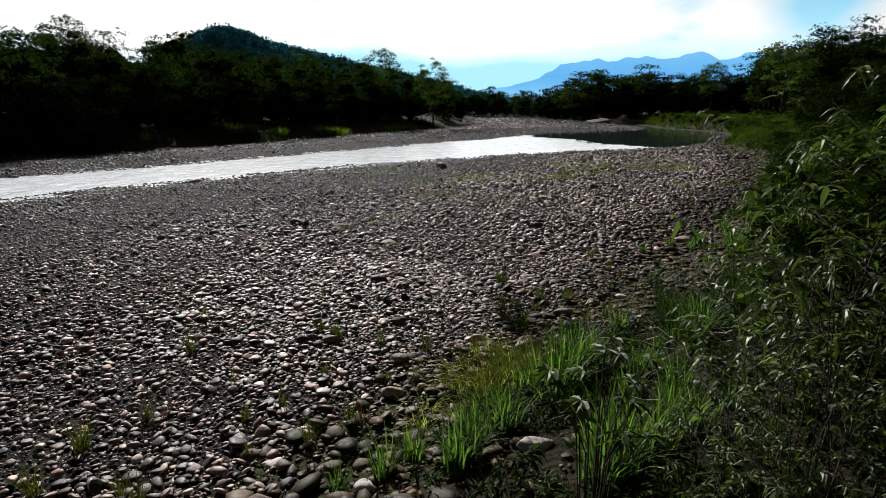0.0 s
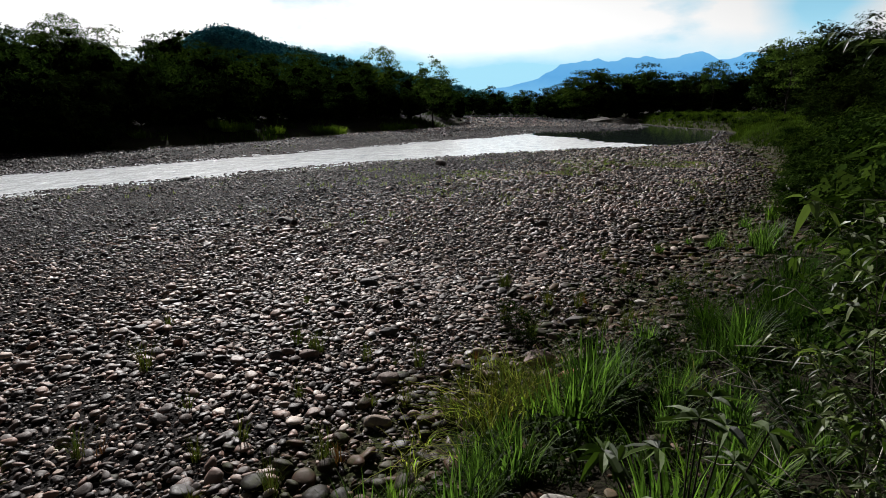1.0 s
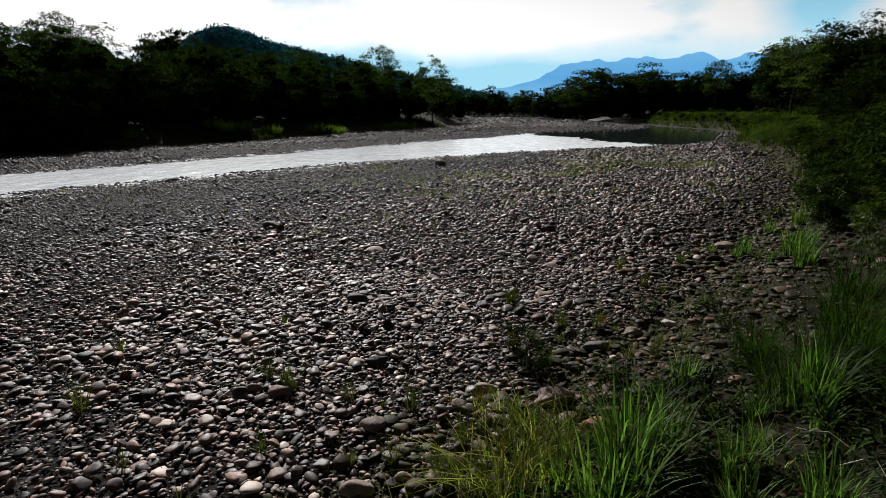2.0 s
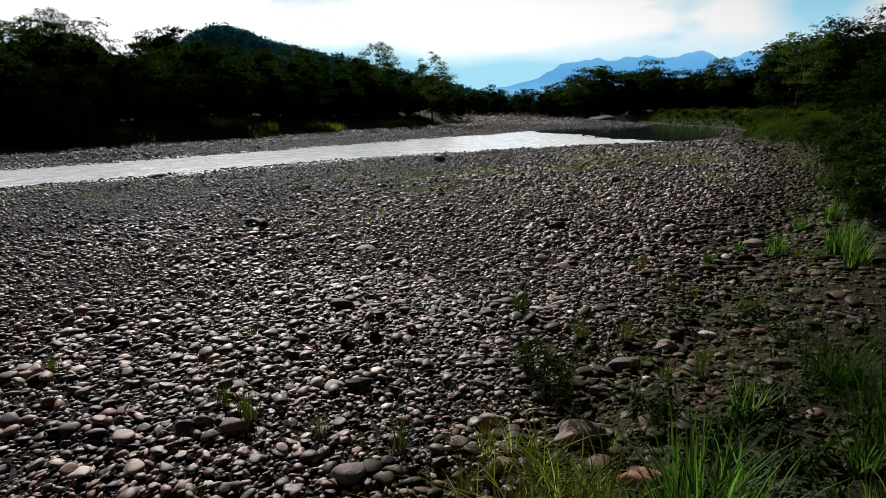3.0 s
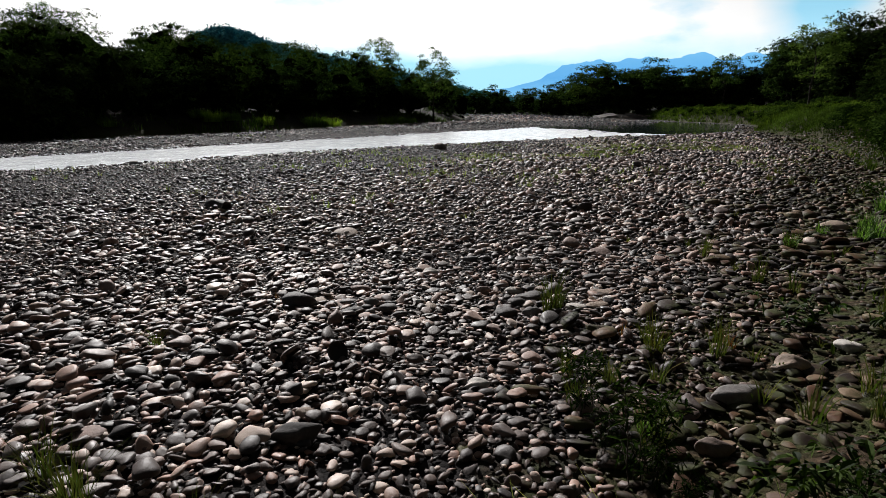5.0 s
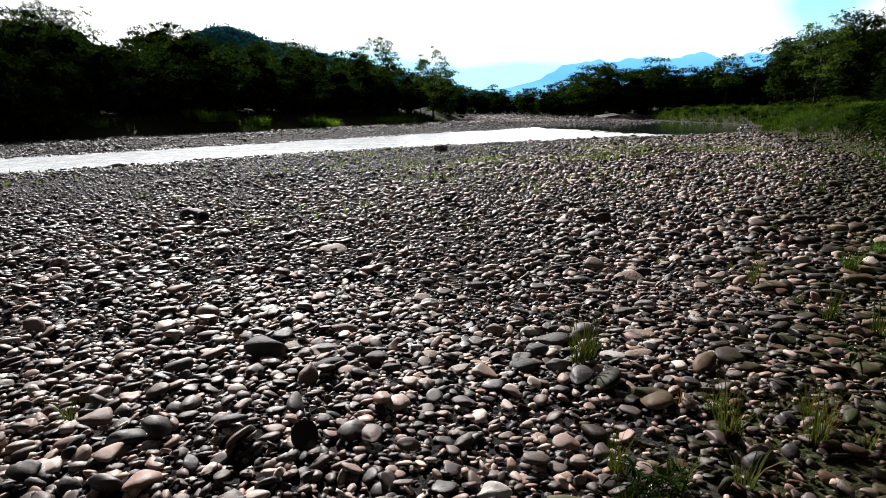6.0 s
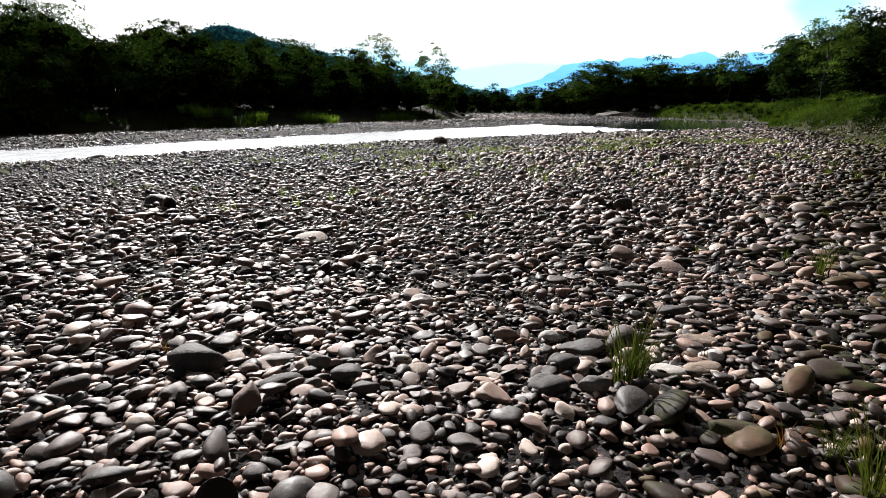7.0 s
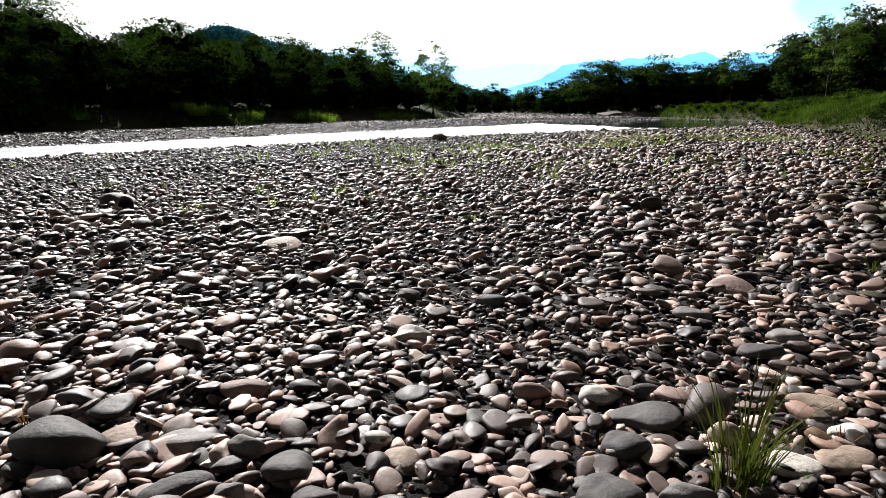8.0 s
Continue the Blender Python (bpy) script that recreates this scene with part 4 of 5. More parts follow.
def make_shrub(seed, stems, height, lean, whorls, leaf, width, label, name="shrub", category="shrub", thick=0.005, droop=0.55, mat=None):
    """Thin leaning stems with side twigs, each ending in whorls of drooping lance-shaped leaves."""
    rng = np.random.default_rng(seed)
    root = tagged(new(name), label, category, "bank plants")
    base, way = [], []
    for _ in range(stems):
        a, h, l = rng.uniform(0, 6.28), height * rng.uniform(0.6, 1.05), lean * rng.uniform(0.3, 1.2)
        foot = np.array([rng.normal() * 0.06, rng.normal() * 0.06, -0.05])
        line = [foot + np.array([math.cos(a) * l * h * t ** 1.6, math.sin(a) * l * h * t ** 1.6, h * (t - 0.18 * l * t ** 2.5)]) + rng.normal(0, 0.012, 3) for t in np.linspace(0, 1, 6)]
        wood = [tube(line, [thick * (1 - 0.14 * k) for k in range(6)], 5)]
        ends = [(line[-1], np.array(line[-1]) - line[-2])]
        for _ in range(whorls):
            k = rng.integers(2, 6)
            b = rng.uniform(0, 6.28)
            reach = height * rng.uniform(0.1, 0.28)
            tip = line[k] + np.array([math.cos(b) * reach, math.sin(b) * reach, reach * rng.uniform(0.0, 0.7)])
            mid = (line[k] + tip) / 2 + np.array([0, 0, reach * 0.08])
            wood.append(tube([line[k], mid, tip], [thick * 0.45, thick * 0.35, thick * 0.2], 4))
            ends.append((tip, tip - line[k]))
        if thick > 0.003:
            part("stem", mesh_of("stem", *joined(wood), MAT_TWIG), root)
        for tip, d in ends:
            n = rng.integers(6, 11)
            d = np.asarray(d) / (np.linalg.norm(d) + 1e-9)
            spread = rng.normal(size=(n, 3)) * (1, 1, 0.45)
            base.append(np.asarray(tip) - d * rng.uniform(0, 0.12, (n, 1)))
            way.append(d * 0.5 + spread)
    v, f = lances(rng, np.concatenate(base), np.concatenate(way), leaf, width, droop)
    tagged(part("foliage", mesh_of("foliage", v, f, mat or MAT_BROAD, False), root), kind="stuff")
    return root


def make_shrubs():
    rng = np.random.default_rng(61)
    tall = [make_shrub(100 + k, 3, 1.7, 0.3, 10, 0.07, 0.022, "tall leafy shrub with drooping narrow leaves on the bank") for k in range(3)]
    mid = [make_shrub(110 + k, 6, 0.6, 0.6, 4, 0.075, 0.02, "leafy green herb with drooping leaves on the bank", "herb", "herb", 0.005) for k in range(3)]
    low = [make_shrub(120 + k, 5, 0.3, 0.8, 1, 0.08, 0.026, "low leafy weed on the bank", "weed", "weed", 0.003, 0.55, MAT_WEED) for k in range(3)]
    for x, y, s, k in [(2.0, 2.95, 0.95, 1), (1.9, 2.45, 1.1, 0), (2.7, 3.7, 0.8, 1), (2.5, 2.9, 1.1, 2), (3.6, 4.7, 0.8, 0), (1.75, 2.15, 1.15, 2), (4.9, 6.2, 0.8, 2)]:
        plant(tall[k], x, y, s, rng.uniform(0, 6), 0.03)
    sprays = [make_shrub(132 + k, 2, 1.9, 0.12, 13, 0.056, 0.019, "tall thin stem with drooping leaf sprays on the bank", "shrub", "shrub", 0.0034, 0.6, MAT_SPRAY) for k in range(2)]
    for x, y, s, k in [(1.62, 2.2, 1.2, 0), (1.36, 2.3, 0.95, 1), (1.5, 2.5, 1.15, 0), (1.4, 2.2, 0.8, 1), (1.7, 2.6, 1.2, 1), (1.2, 2.35, 0.75, 0), (1.6, 2.3, 1.0, 0), (1.75, 2.3, 0.85, 1), (1.95, 2.4, 0.7, 0), (1.55, 2.1, 0.6, 1)]:
        plant(sprays[k], x, y, s, rng.uniform(0, 6), 0.03)
    for proto in sprays:
        clear(proto)
    dark = [make_shrub(136 + k, 6, 0.6, 0.14, 5, 0.065, 0.012, "dark upright leafy weed between mossy stones", "weed", "weed", 0.004, 0.3, MAT_DARKWEED) for k in range(2)]
    for x, y, s, k in [(0.87, 6.8, 1.0, 0), (0.94, 6.72, 0.7, 1), (0.8, 7.0, 0.55, 1), (0.74, 7.3, 0.8, 0), (0.98, 6.5, 0.5, 0), (1.5, 6.35, 0.6, 1)]:
        plant(dark[k], x, y, s, rng.uniform(0, 6), 0.02)
    for proto in dark:
        clear(proto)
    under = [make_tree(140 + k, 1.5, 0.75, -0.1, "dense dark green undergrowth bush on the bank", MAT_UNDER, lobes=26, size=0.34, per=110, leaf=0.075, category="bush", name="bush", trunk=0.02, group="undergrowth on the bank", core=0.5) for k in range(2)]
    for x, y, s, k in [(2.85, 3.5, 0.8, 0), (2.6, 2.9, 0.6, 1), (3.2, 4.2, 0.9, 1), (4.0, 5.3, 0.9, 0), (3.4, 3.9, 1.3, 1), (4.9, 6.3, 1.0, 1), (5.9, 7.8, 1.0, 0), (7.2, 9.4, 1.1, 1), (8.5, 11.5, 1.2, 0), (5.0, 5.6, 1.4, 0), (6.5, 7.4, 1.5, 1), (9.8, 13.6, 1.2, 1), (11.5, 16, 1.3, 0), (13.5, 19.5, 1.4, 1), (7.6, 12.9, 0.65, 0), (8.6, 14.4, 0.7, 1), (9.8, 16.2, 0.7, 0), (11, 17.6, 0.8, 1), (12, 19.6, 0.8, 0), (13.2, 21.5, 0.9, 1), (14.6, 23.4, 0.9, 0), (15.6, 25.6, 0.9, 1), (16.8, 28, 0.9, 0), (17.8, 30.6, 0.8, 1), (6.6, 9.7, 0.9, 0), (8.4, 12.4, 1.0, 1), (10.4, 15.2, 1.0, 0), (12.6, 18.6, 1.1, 1), (15.4, 22.8, 1.1, 0), (17.4, 26.4, 1.1, 1), (19.4, 30, 1.0, 0), (9.3, 14.9, 0.5, 1), (7.0, 11.8, 0.45, 0), (14, 22.6, 0.6, 1)]:
        plant(under[k], x, y, s, rng.uniform(0, 6), 0.03)
    for proto in under:
        clear(proto)
    for x, y, s, k in [(1.3, 2.45, 0.7, 0), (1.45, 2.6, 0.75, 1), (1.6, 2.8, 0.75, 0), (1.35, 2.25, 0.7, 1), (1.8, 2.75, 0.9, 2), (1.1, 2.35, 0.45, 0), (1.6, 2.45, 0.8, 2),
                       (2.3, 3.55, 0.9, 2), (2.7, 4.1, 0.9, 1), (3.1, 4.7, 1.1, 2), (3.6, 5.5, 1.1, 0), (4.6, 6.9, 1.2, 1), (1.95, 3.0, 0.8, 0),
                       (5.5, 9.0, 1.2, 0), (6.6, 10.4, 1.3, 1), (7.5, 12.5, 1.3, 2), (5.0, 8.0, 1.0, 2)]:
        plant(mid[k], x, y, s, rng.uniform(0, 6), 0.02)
    for _ in range(300):
        x, y = rng.uniform(-1, 12), rng.uniform(2, 18)
        d = float(on_bank(np.array(x), np.array(y), RIGHT_BANK, 1))
        if -0.4 < d < 6 and rng.uniform() < 0.35 + 0.5 * (y < 7) and math.hypot(x - 0.9, y - 6.1) > 0.7:
            plant(low[rng.integers(3)], x, y, rng.uniform(0.6, 1.4), rng.uniform(0, 6), 0.01)
    for _ in range(340):
        x, y = rng.uniform(-0.2, 4.4), rng.uniform(2.0, 6.4)
        if float(on_bank(np.array(x), np.array(y), RIGHT_BANK, 1)) > 0.5 and math.hypot(x - 0.63, y - 3.62) > 0.3:
            plant(low[rng.integers(3)], x, y, rng.uniform(0.5, 1.1), rng.uniform(0, 6), 0.01)
    for proto in tall + mid + low:
        clear(proto)


make_shrubs()


def make_palm_herb(x, y):
    """A slender herb whose drooping leaves each spread into a fan of leaflets."""
    rng = np.random.default_rng(68)
    root = tagged(new("herb"), "slender herb with fans of drooping green leaflets", "herb", "bank plants")
    base, way = [], []
    for k in range(15):
        a, reach, top = rng.uniform(0, 6.28), rng.uniform(0.03, 0.24), rng.uniform(0.86, 1.22)
        out = np.array([math.cos(a), math.sin(a), 0.0])
        tip = out * reach + np.array([0, 0, top - 0.3 * reach])
        part("stem", mesh_of("stem", *tube([np.array([0, 0, -0.05]) + out * 0.02, out * reach * 0.4 + np.array([0, 0, top * 0.7]), tip], [0.0045, 0.003, 0.002], 5), MAT_TWIG), root)
        n = int(rng.integers(6, 9))
        turn = a + np.linspace(-1.9, 1.9, n)
        base.append(np.tile(tip, (n, 1)))
        way.append(np.stack([np.cos(turn), np.sin(turn), rng.uniform(-0.15, 0.3, n)], 1))
    v, f = lances(rng, np.concatenate(base), np.concatenate(way), 0.1, 0.024, 0.4)
    tagged(part("foliage", mesh_of("foliage", v, f, MAT_BROAD, False), root), kind="stuff")
    put(root, x, y, land_at(x, y))


make_palm_herb(0.64, 2.2)


def make_twigs():
    """Pale bare twigs arching out of the bank's growth."""
    rng = np.random.default_rng(66)
    for x, y, h, turn, length in [(2.1, 3.0, 0.75, 2.6, 0.7), (2.3, 3.3, 0.95, 2.9, 0.8), (1.9, 2.7, 0.55, 2.2, 0.6), (2.6, 3.6, 1.1, 3.3, 0.9), (1.6, 2.7, 0.35, 1.9, 0.5), (2.0, 3.5, 0.5, 2.4, 0.7),
                                  (2.4, 3.0, 1.3, 3.0, 0.8), (1.9, 3.2, 0.3, 0.6, 0.6),
                                  (1.55, 2.7, 0.6, 2.7, 0.6), (1.75, 2.55, 0.45, 3.4, 0.5), (1.8, 2.9, 0.8, 2.8, 0.7)]:
        way = np.array([math.cos(turn), math.sin(turn), 0.0])
        foot = np.array([0, 0, -h - 0.03])
        line = [foot * (1 - t) ** 1.5 + way * length * t + np.array([0, 0, 0.35 * length * t * (1 - t)]) + rng.normal(0, 0.012, 3) for t in np.linspace(0, 1, 7)]
        wood = [tube(line, [0.006 - 0.0007 * k for k in range(7)], 5)]
        for k in (3, 4, 5):
            tip = np.array(line[k]) + way * rng.uniform(0.08, 0.2) + rng.normal(0, 0.06, 3)
            wood.append(tube([line[k], (line[k] + tip) / 2 + rng.normal(0, 0.008, 3), tip], [0.003, 0.0025, 0.0015], 4))
        ob = tagged(new("twig", mesh_of("twig", *joined(wood), MAT_PALETWIG)), "pale bare twig arching out of the undergrowth", "twig", "bare twigs")
        put(ob, x, y, land_at(x, y) + h)


make_twigs()


def scattered(rng, x0, x1, y0, y1, n, keep):
    x, y = rng.uniform(x0, x1, n), rng.uniform(y0, y1, n)
    ok = keep(x, y, rng.uniform(0, 1, n))
    return x[ok], y[ok]


def make_turf():
    """Short growth on the banks."""
    rng = np.random.default_rng(31)

    def near(x, y, r):
        d = on_bank(x, y, RIGHT_BANK, 1)
        return (r < smooth(-0.5, 1.5, d) * (0.35 + 0.65 * smooth(-0.2, 0.5, wavy(x * 1.7, y * 1.7)))) & (d < 9)

    def cover(name, area, n, keep, clump, height, width, mat, label):
        x, y = scattered(rng, *area, n, keep)
        z = land(x, y)
        v, f = blades(rng, clump * len(x), 0.06 if height < 0.5 else 0.3, height, width, 0.8, 2)
        v = v.reshape(len(x), -1, 3) + np.stack([x, y, z], 1)[:, None]
        tagged(new(name, mesh_of(name, v.reshape(-1, 3), f, mat, False)), label, "grass", kind="stuff")

    cover("bank_turf", (-3, 14, 0.5, 22), 13000, near, 5, 0.16, 0.012, MAT_TURF, "short green grass and herbs on the near bank")

    def far(x, y, r):
        d = on_bank(x, y, RIGHT_BANK, 1)
        return (d > -0.3) & (d < 9)

    def lip(x, y, r):
        d = on_bank(x, y, RIGHT_BANK, 1)
        return (d > -0.2) & (d < 4)

    cover("bank_turf", (10, 30, 18, 48), 14000, lip, 5, 0.28, 0.025, MAT_TURF, "short green grass on the bank's slope")

    def near_part(x, y, r):
        return far(x, y, r) & (on_bank(x, y, RIGHT_BANK, 1) > 2.4 * smooth(38, 30, y)) & (r < smooth(13, 24, y) * (0.4 + 0.6 * smooth(-0.4, 0.3, wavy(x * 0.6, y * 0.6))))

    cover("bank_meadow", (7, 42, 13, 46), 36000, near_part, 5, 0.42, 0.03, MAT_MEADOW, "bright green long grass on the far bank")
    cover("bank_meadow", (22, 75, 46, 135), 30000, far, 5, 0.75, 0.085, MAT_MEADOW, "bright green long grass on the far bank")

    def over(x, y, r):
        d = on_bank(x, y, LEFT_BANK, -1)
        return (d > -0.5) & (d < 5) & (r < smooth(0.0, 0.5, wavy(x * 0.35, y * 0.35)) * 0.8)

    cover("wood_edge_grass", (-45, 4, 30, 110), 22000, over, 5, 0.8, 0.08, MAT_MEADOW, "long green grass along the wood's edge")

    def bar(x, y, r):
        d = off_shore(x, y)
        patch = np.exp(-((x - 8 - 0.5 * (y - 26)) / 7) ** 2 - ((y - 26) / 4.5) ** 2) + 0.2 * np.exp(-((x + 1) / 3) ** 2 - ((y - 17) / 2.5) ** 2)
        return (d > 0.8) & (r < (0.04 * smooth(14, 22, y) + patch) * smooth(0.0, 0.5, wavy(x * 0.45 + 2, y * 0.8) + 0.2)) & (on_bank(x, y, RIGHT_BANK, 1) < 0)

    cover("bar_grass", (-14, 20, 12, 46), 44000, bar, 5, 0.22, 0.018, MAT_BARGRASS, "sparse yellow-green grass on the gravel bar")


make_turf()


# ---- stones ----
def stone_shapes(level, count, seed, cut=-0.45, flat=(0.22, 0.42), facets=5):
    """Water-worn cobbles: lumpy flattened ellipsoids, some with broken faces, without their buried undersides."""
    rng = np.random.default_rng(seed)
    v0, f0 = ball(level)
    out = []
    for k in range(count):
        v = v0.copy()
        sharp = 0.9 if k % 7 == 0 else 0.68
        for _ in range(facets):
            d = rng.normal(size=3)
            d /= np.linalg.norm(d)
            v -= sharp * np.clip(v @ d - rng.uniform(0.42 if sharp > 0.8 else 0.55, 0.85), 0, 1)[:, None] * d
        for _ in range(4):
            d, e = rng.normal(size=3) * 1.9, rng.uniform(0, 6.28)
            v *= 1 + 0.07 * np.sin(v0 @ d + e)[:, None]
        if rng.uniform() < 0.5:
            v[:, 1] *= 1 + 0.35 * v[:, 0]
        v[:, 2] = np.sign(v[:, 2]) * np.abs(v[:, 2]) ** rng.uniform(0.7, 1.0)
        v *= np.array((1.0, rng.uniform(0.45, 0.95), rng.uniform(*flat))) * 0.95 / np.abs(v[:, 0]).max()
        low = v[:, 2] < cut * v[:, 2].max()
        f = f0[~low[f0].all(1)]
        used, back = np.unique(f, return_inverse=True)
        out.append((v[used], back.reshape(f.shape)))
    return out


def strew(rng, shapes, x, y, z, size, tilt):
    """All stones of one layer, as one (verts, faces) pair."""
    kind = rng.integers(len(shapes), size=len(x))
    turn, tip, roll = rng.uniform(0, 2 * math.pi, len(x)), rng.standard_t(4, len(x)) * tilt * 0.8, rng.standard_t(4, len(x)) * tilt * 0.8
    pieces = []
    for k, (v, f) in enumerate(shapes):
        ids = np.nonzero(kind == k)[0]
        if not len(ids):
            continue
        cz, sz, cx, sx, cy, sy = np.cos(turn[ids]), np.sin(turn[ids]), np.cos(tip[ids]), np.sin(tip[ids]), np.cos(roll[ids]), np.sin(roll[ids])
        p = v[None] * size[ids, None, None]
        px, py, pz = p[..., 0], p[..., 1], p[..., 2]
        px, pz = px * cy[:, None] + pz * sy[:, None], pz * cy[:, None] - px * sy[:, None]
        py, pz = py * cx[:, None] - pz * sx[:, None], pz * cx[:, None] + py * sx[:, None]
        qx, qy = px * cz[:, None] - py * sz[:, None], py * cz[:, None] + px * sz[:, None]
        w = np.stack([qx + x[ids, None], qy + y[ids, None], pz + z[ids, None]], -1).reshape(-1, 3)
        pieces.append((w, (np.arange(len(ids))[:, None, None] * len(v) + f[None]).reshape(-1, 3)))
    return joined(pieces)


def jittered(rng, x0, x1, y0, y1, gap):
    gx, gy = np.meshgrid(np.arange(x0, x1, gap), np.arange(y0, y1, gap))
    gx = gx + gap * 0.5 * (np.arange(gx.shape[0]) % 2)[:, None]
    n = gx.size
    return gx.ravel() + rng.uniform(-0.42, 0.42, n) * gap, gy.ravel() + rng.uniform(-0.42, 0.42, n) * gap


def seen_ground(x, y, margin=0.9):
    """The part of the bar that lies before the walk's start."""
    return np.abs(x) < 0.80 * (y - 0.0) + margin


def damp(x, y):
    """How near the stones lie to the water, where they are small and dark."""
    sd = off_shore(x, y)
    return np.maximum(smooth(16, 7, sd) * smooth(4, -3, x - 0.35 * (y - 20)), smooth(4, 1, sd))


def stone_layer(name, rng, shapes, area, gap, low, high, label, keep=None, lift=0.14, tilt=0.22, mossy=False):
    x, y = jittered(rng, *area, gap)
    r = rng.uniform(0, 1, len(x))
    sd, dr = off_shore(x, y), on_bank(x, y, RIGHT_BANK, 1)
    dl = on_bank(x, y, LEFT_BANK, -1)
    edge = dr + 0.5 * wavy(x * 2.1, y * 2.1) + rng.normal(0, 0.3, len(x))
    ok = (sd > -0.5) & (seen_ground(x, y) | (gap > 0.19)) & (dl < -0.8)
    brim = -0.75 - 1.0 * smooth(9.5, 14, y)
    ok &= ((edge > brim - 0.2) & (r > smooth(-0.8, 2.6, dr)) & ((y > 5) | (dr < 0.9) | (r > 0.85))) if mossy else (edge < brim)
    if keep is not None:
        ok &= keep(x, y)
    x, y = x[ok], y[ok]
    near = damp(x, y)
    size = (low + (high - low) * rng.uniform(0, 1, len(x)) ** 2.6 + high * 0.45 * rng.uniform(0, 1, len(x)) ** 14) * (1 + 0.25 * wavy(x * 0.8, y * 0.8)) * (1 - 0.3 * near * (y < 60))
    z = land(x, y) + size * (lift + rng.uniform(-0.1, 0.45, len(x)))
    dark = (near > rng.uniform(0.15, 0.85, len(x))) & (not mossy)
    for some, title, mat, text in ((~dark, name, MAT_MOSSY if mossy else MAT_STONES, label), (dark, "damp_stones", MAT_WET, "small dark damp stones near the water's edge")):
        if some.sum() > 20:
            v, f = strew(rng, shapes, x[some], y[some], z[some], size[some], tilt)
            tagged(new(title, mesh_of(title, v, f, mat)), text, "stones", kind="stuff")


def make_stones():
    rng = np.random.default_rng(41)
    far, low, mid, fine = stone_shapes(1, 24, 3, -0.2), stone_shapes(2, 28, 5, -0.25), stone_shapes(3, 24, 2, -0.3), stone_shapes(3, 24, 4, -0.4)
    text = "worn grey and reddish river cobbles lying close together"

    def picked(x, y):
        return (y > 8.7) & (y < 9.5) & (np.abs(x) < 0.85)

    def close(x, y):
        return (y > 5.4) & (y < 10.6) & (np.abs(x) < 2.6)

    def damp_patch(x, y):
        return (y > 6.4) & (y < 7.6) & (x > 0.9) & (x < 2.4)

    def singles(name, shapes, mat, area, gap, low_size, more, depth):
        """Stones that the walk passes nearest, each its own."""
        meshes = [mesh_of(name, v, f, mat) for v, f in shapes]
        for px, py in list(zip(*jittered(rng, *area, gap)))[:300]:
            s = low_size + more * rng.uniform() ** 2.2
            ob = part(name, meshes[rng.integers(len(meshes))], ground)
            put(ob, px, py, land_at(px, py) + s * rng.uniform(*depth), rng.uniform(0, 6.28), s, rng.normal() * 0.2, rng.normal() * 0.2)

    singles("stone", fine, MAT_STONE, (-0.85, 0.85, 8.7, 9.5), 0.07, 0.03, 0.045, (0.1, 0.5))
    singles("mossy_stone", fine, MAT_MOSSY_STONE, (0.9, 2.4, 6.4, 7.6), 0.088, 0.03, 0.065, (0.05, 0.35))

    def middle(x, y):
        return (y < 11) & (np.abs(x) < 3.8)

    stone_layer("cobbles", rng, mid, (-3.0, 3.0, 5.4, 11.5), 0.15, 0.036, 0.082, text, lambda x, y: close(x, y) & ~picked(x, y), 0.35, 0.2)
    stone_layer("cobbles", rng, low, (-3.0, 3.0, 5.4, 11.5), 0.062, 0.024, 0.054, text, lambda x, y: close(x, y) & ~picked(x, y), 0.2, 0.26)
    stone_layer("cobbles", rng, low, (-5, 5, 3.0, 11.5), 0.078, 0.028, 0.08, text, lambda x, y: middle(x, y) & ~close(x, y), 0.2, 0.26)
    stone_layer("cobbles", rng, far, (-10, 10, 3.0, 13), 0.074, 0.028, 0.08, text, lambda x, y: ~close(x, y) & ~middle(x, y), 0.2, 0.26)
    stone_layer("mossy_stones", rng, low, (-3, 10, 3.0, 12), 0.11, 0.04, 0.115, "dark mossy river stones half sunk in the bank", lambda x, y: ~damp_patch(x, y), 0.05, 0.15, True)
    stone_layer("mossy_stones", rng, far, (2, 22, 12, 32), 0.13, 0.045, 0.12, "dark mossy river stones half sunk in the bank", None, 0.1, 0.2, True)
    stone_layer("mossy_stones", rng, far, (14, 44, 32, 66), 0.27, 0.08, 0.17, "dark mossy river stones half sunk in the bank", lambda x, y: on_bank(x, y, RIGHT_BANK, 1) < 0.3, 0.1, 0.2, True)
    stone_layer("mossy_pebbles", rng, far, (-2.5, 6, 2.6, 10.5), 0.066, 0.016, 0.036, "small dark pebbles in the bank's mud", None, 0.35, 0.2, True)
    stone_layer("pebbles", rng, far, (-4.5, 4.5, 3.0, 10.5), 0.06, 0.014, 0.03, "small grey pebbles between the cobbles", None, 0.5, 0.3)
    stone_layer("cobbles", rng, far, (-14, 14, 13, 17), 0.092, 0.034, 0.09, text, None, 0.18, 0.34)
    stone_layer("cobbles", rng, far, (-16, 3, -9, 19), 0.2, 0.06, 0.13, text, lambda x, y: ~seen_ground(x, y), 0.1)
    stone_layer("cobbles", rng, far, (-20, 20, 17, 24), 0.12, 0.042, 0.105, text, None, 0.18, 0.36)
    stone_layer("cobbles", rng, far, (-22, 22, 24, 36), 0.17, 0.058, 0.13, text, None, 0.18, 0.36)
    stone_layer("cobbles", rng, far, (-34, 34, 24, 62), 0.3, 0.08, 0.19, text, lambda x, y: (y > 36) | (x * 0.8 + 34.5 < y), 0.1)
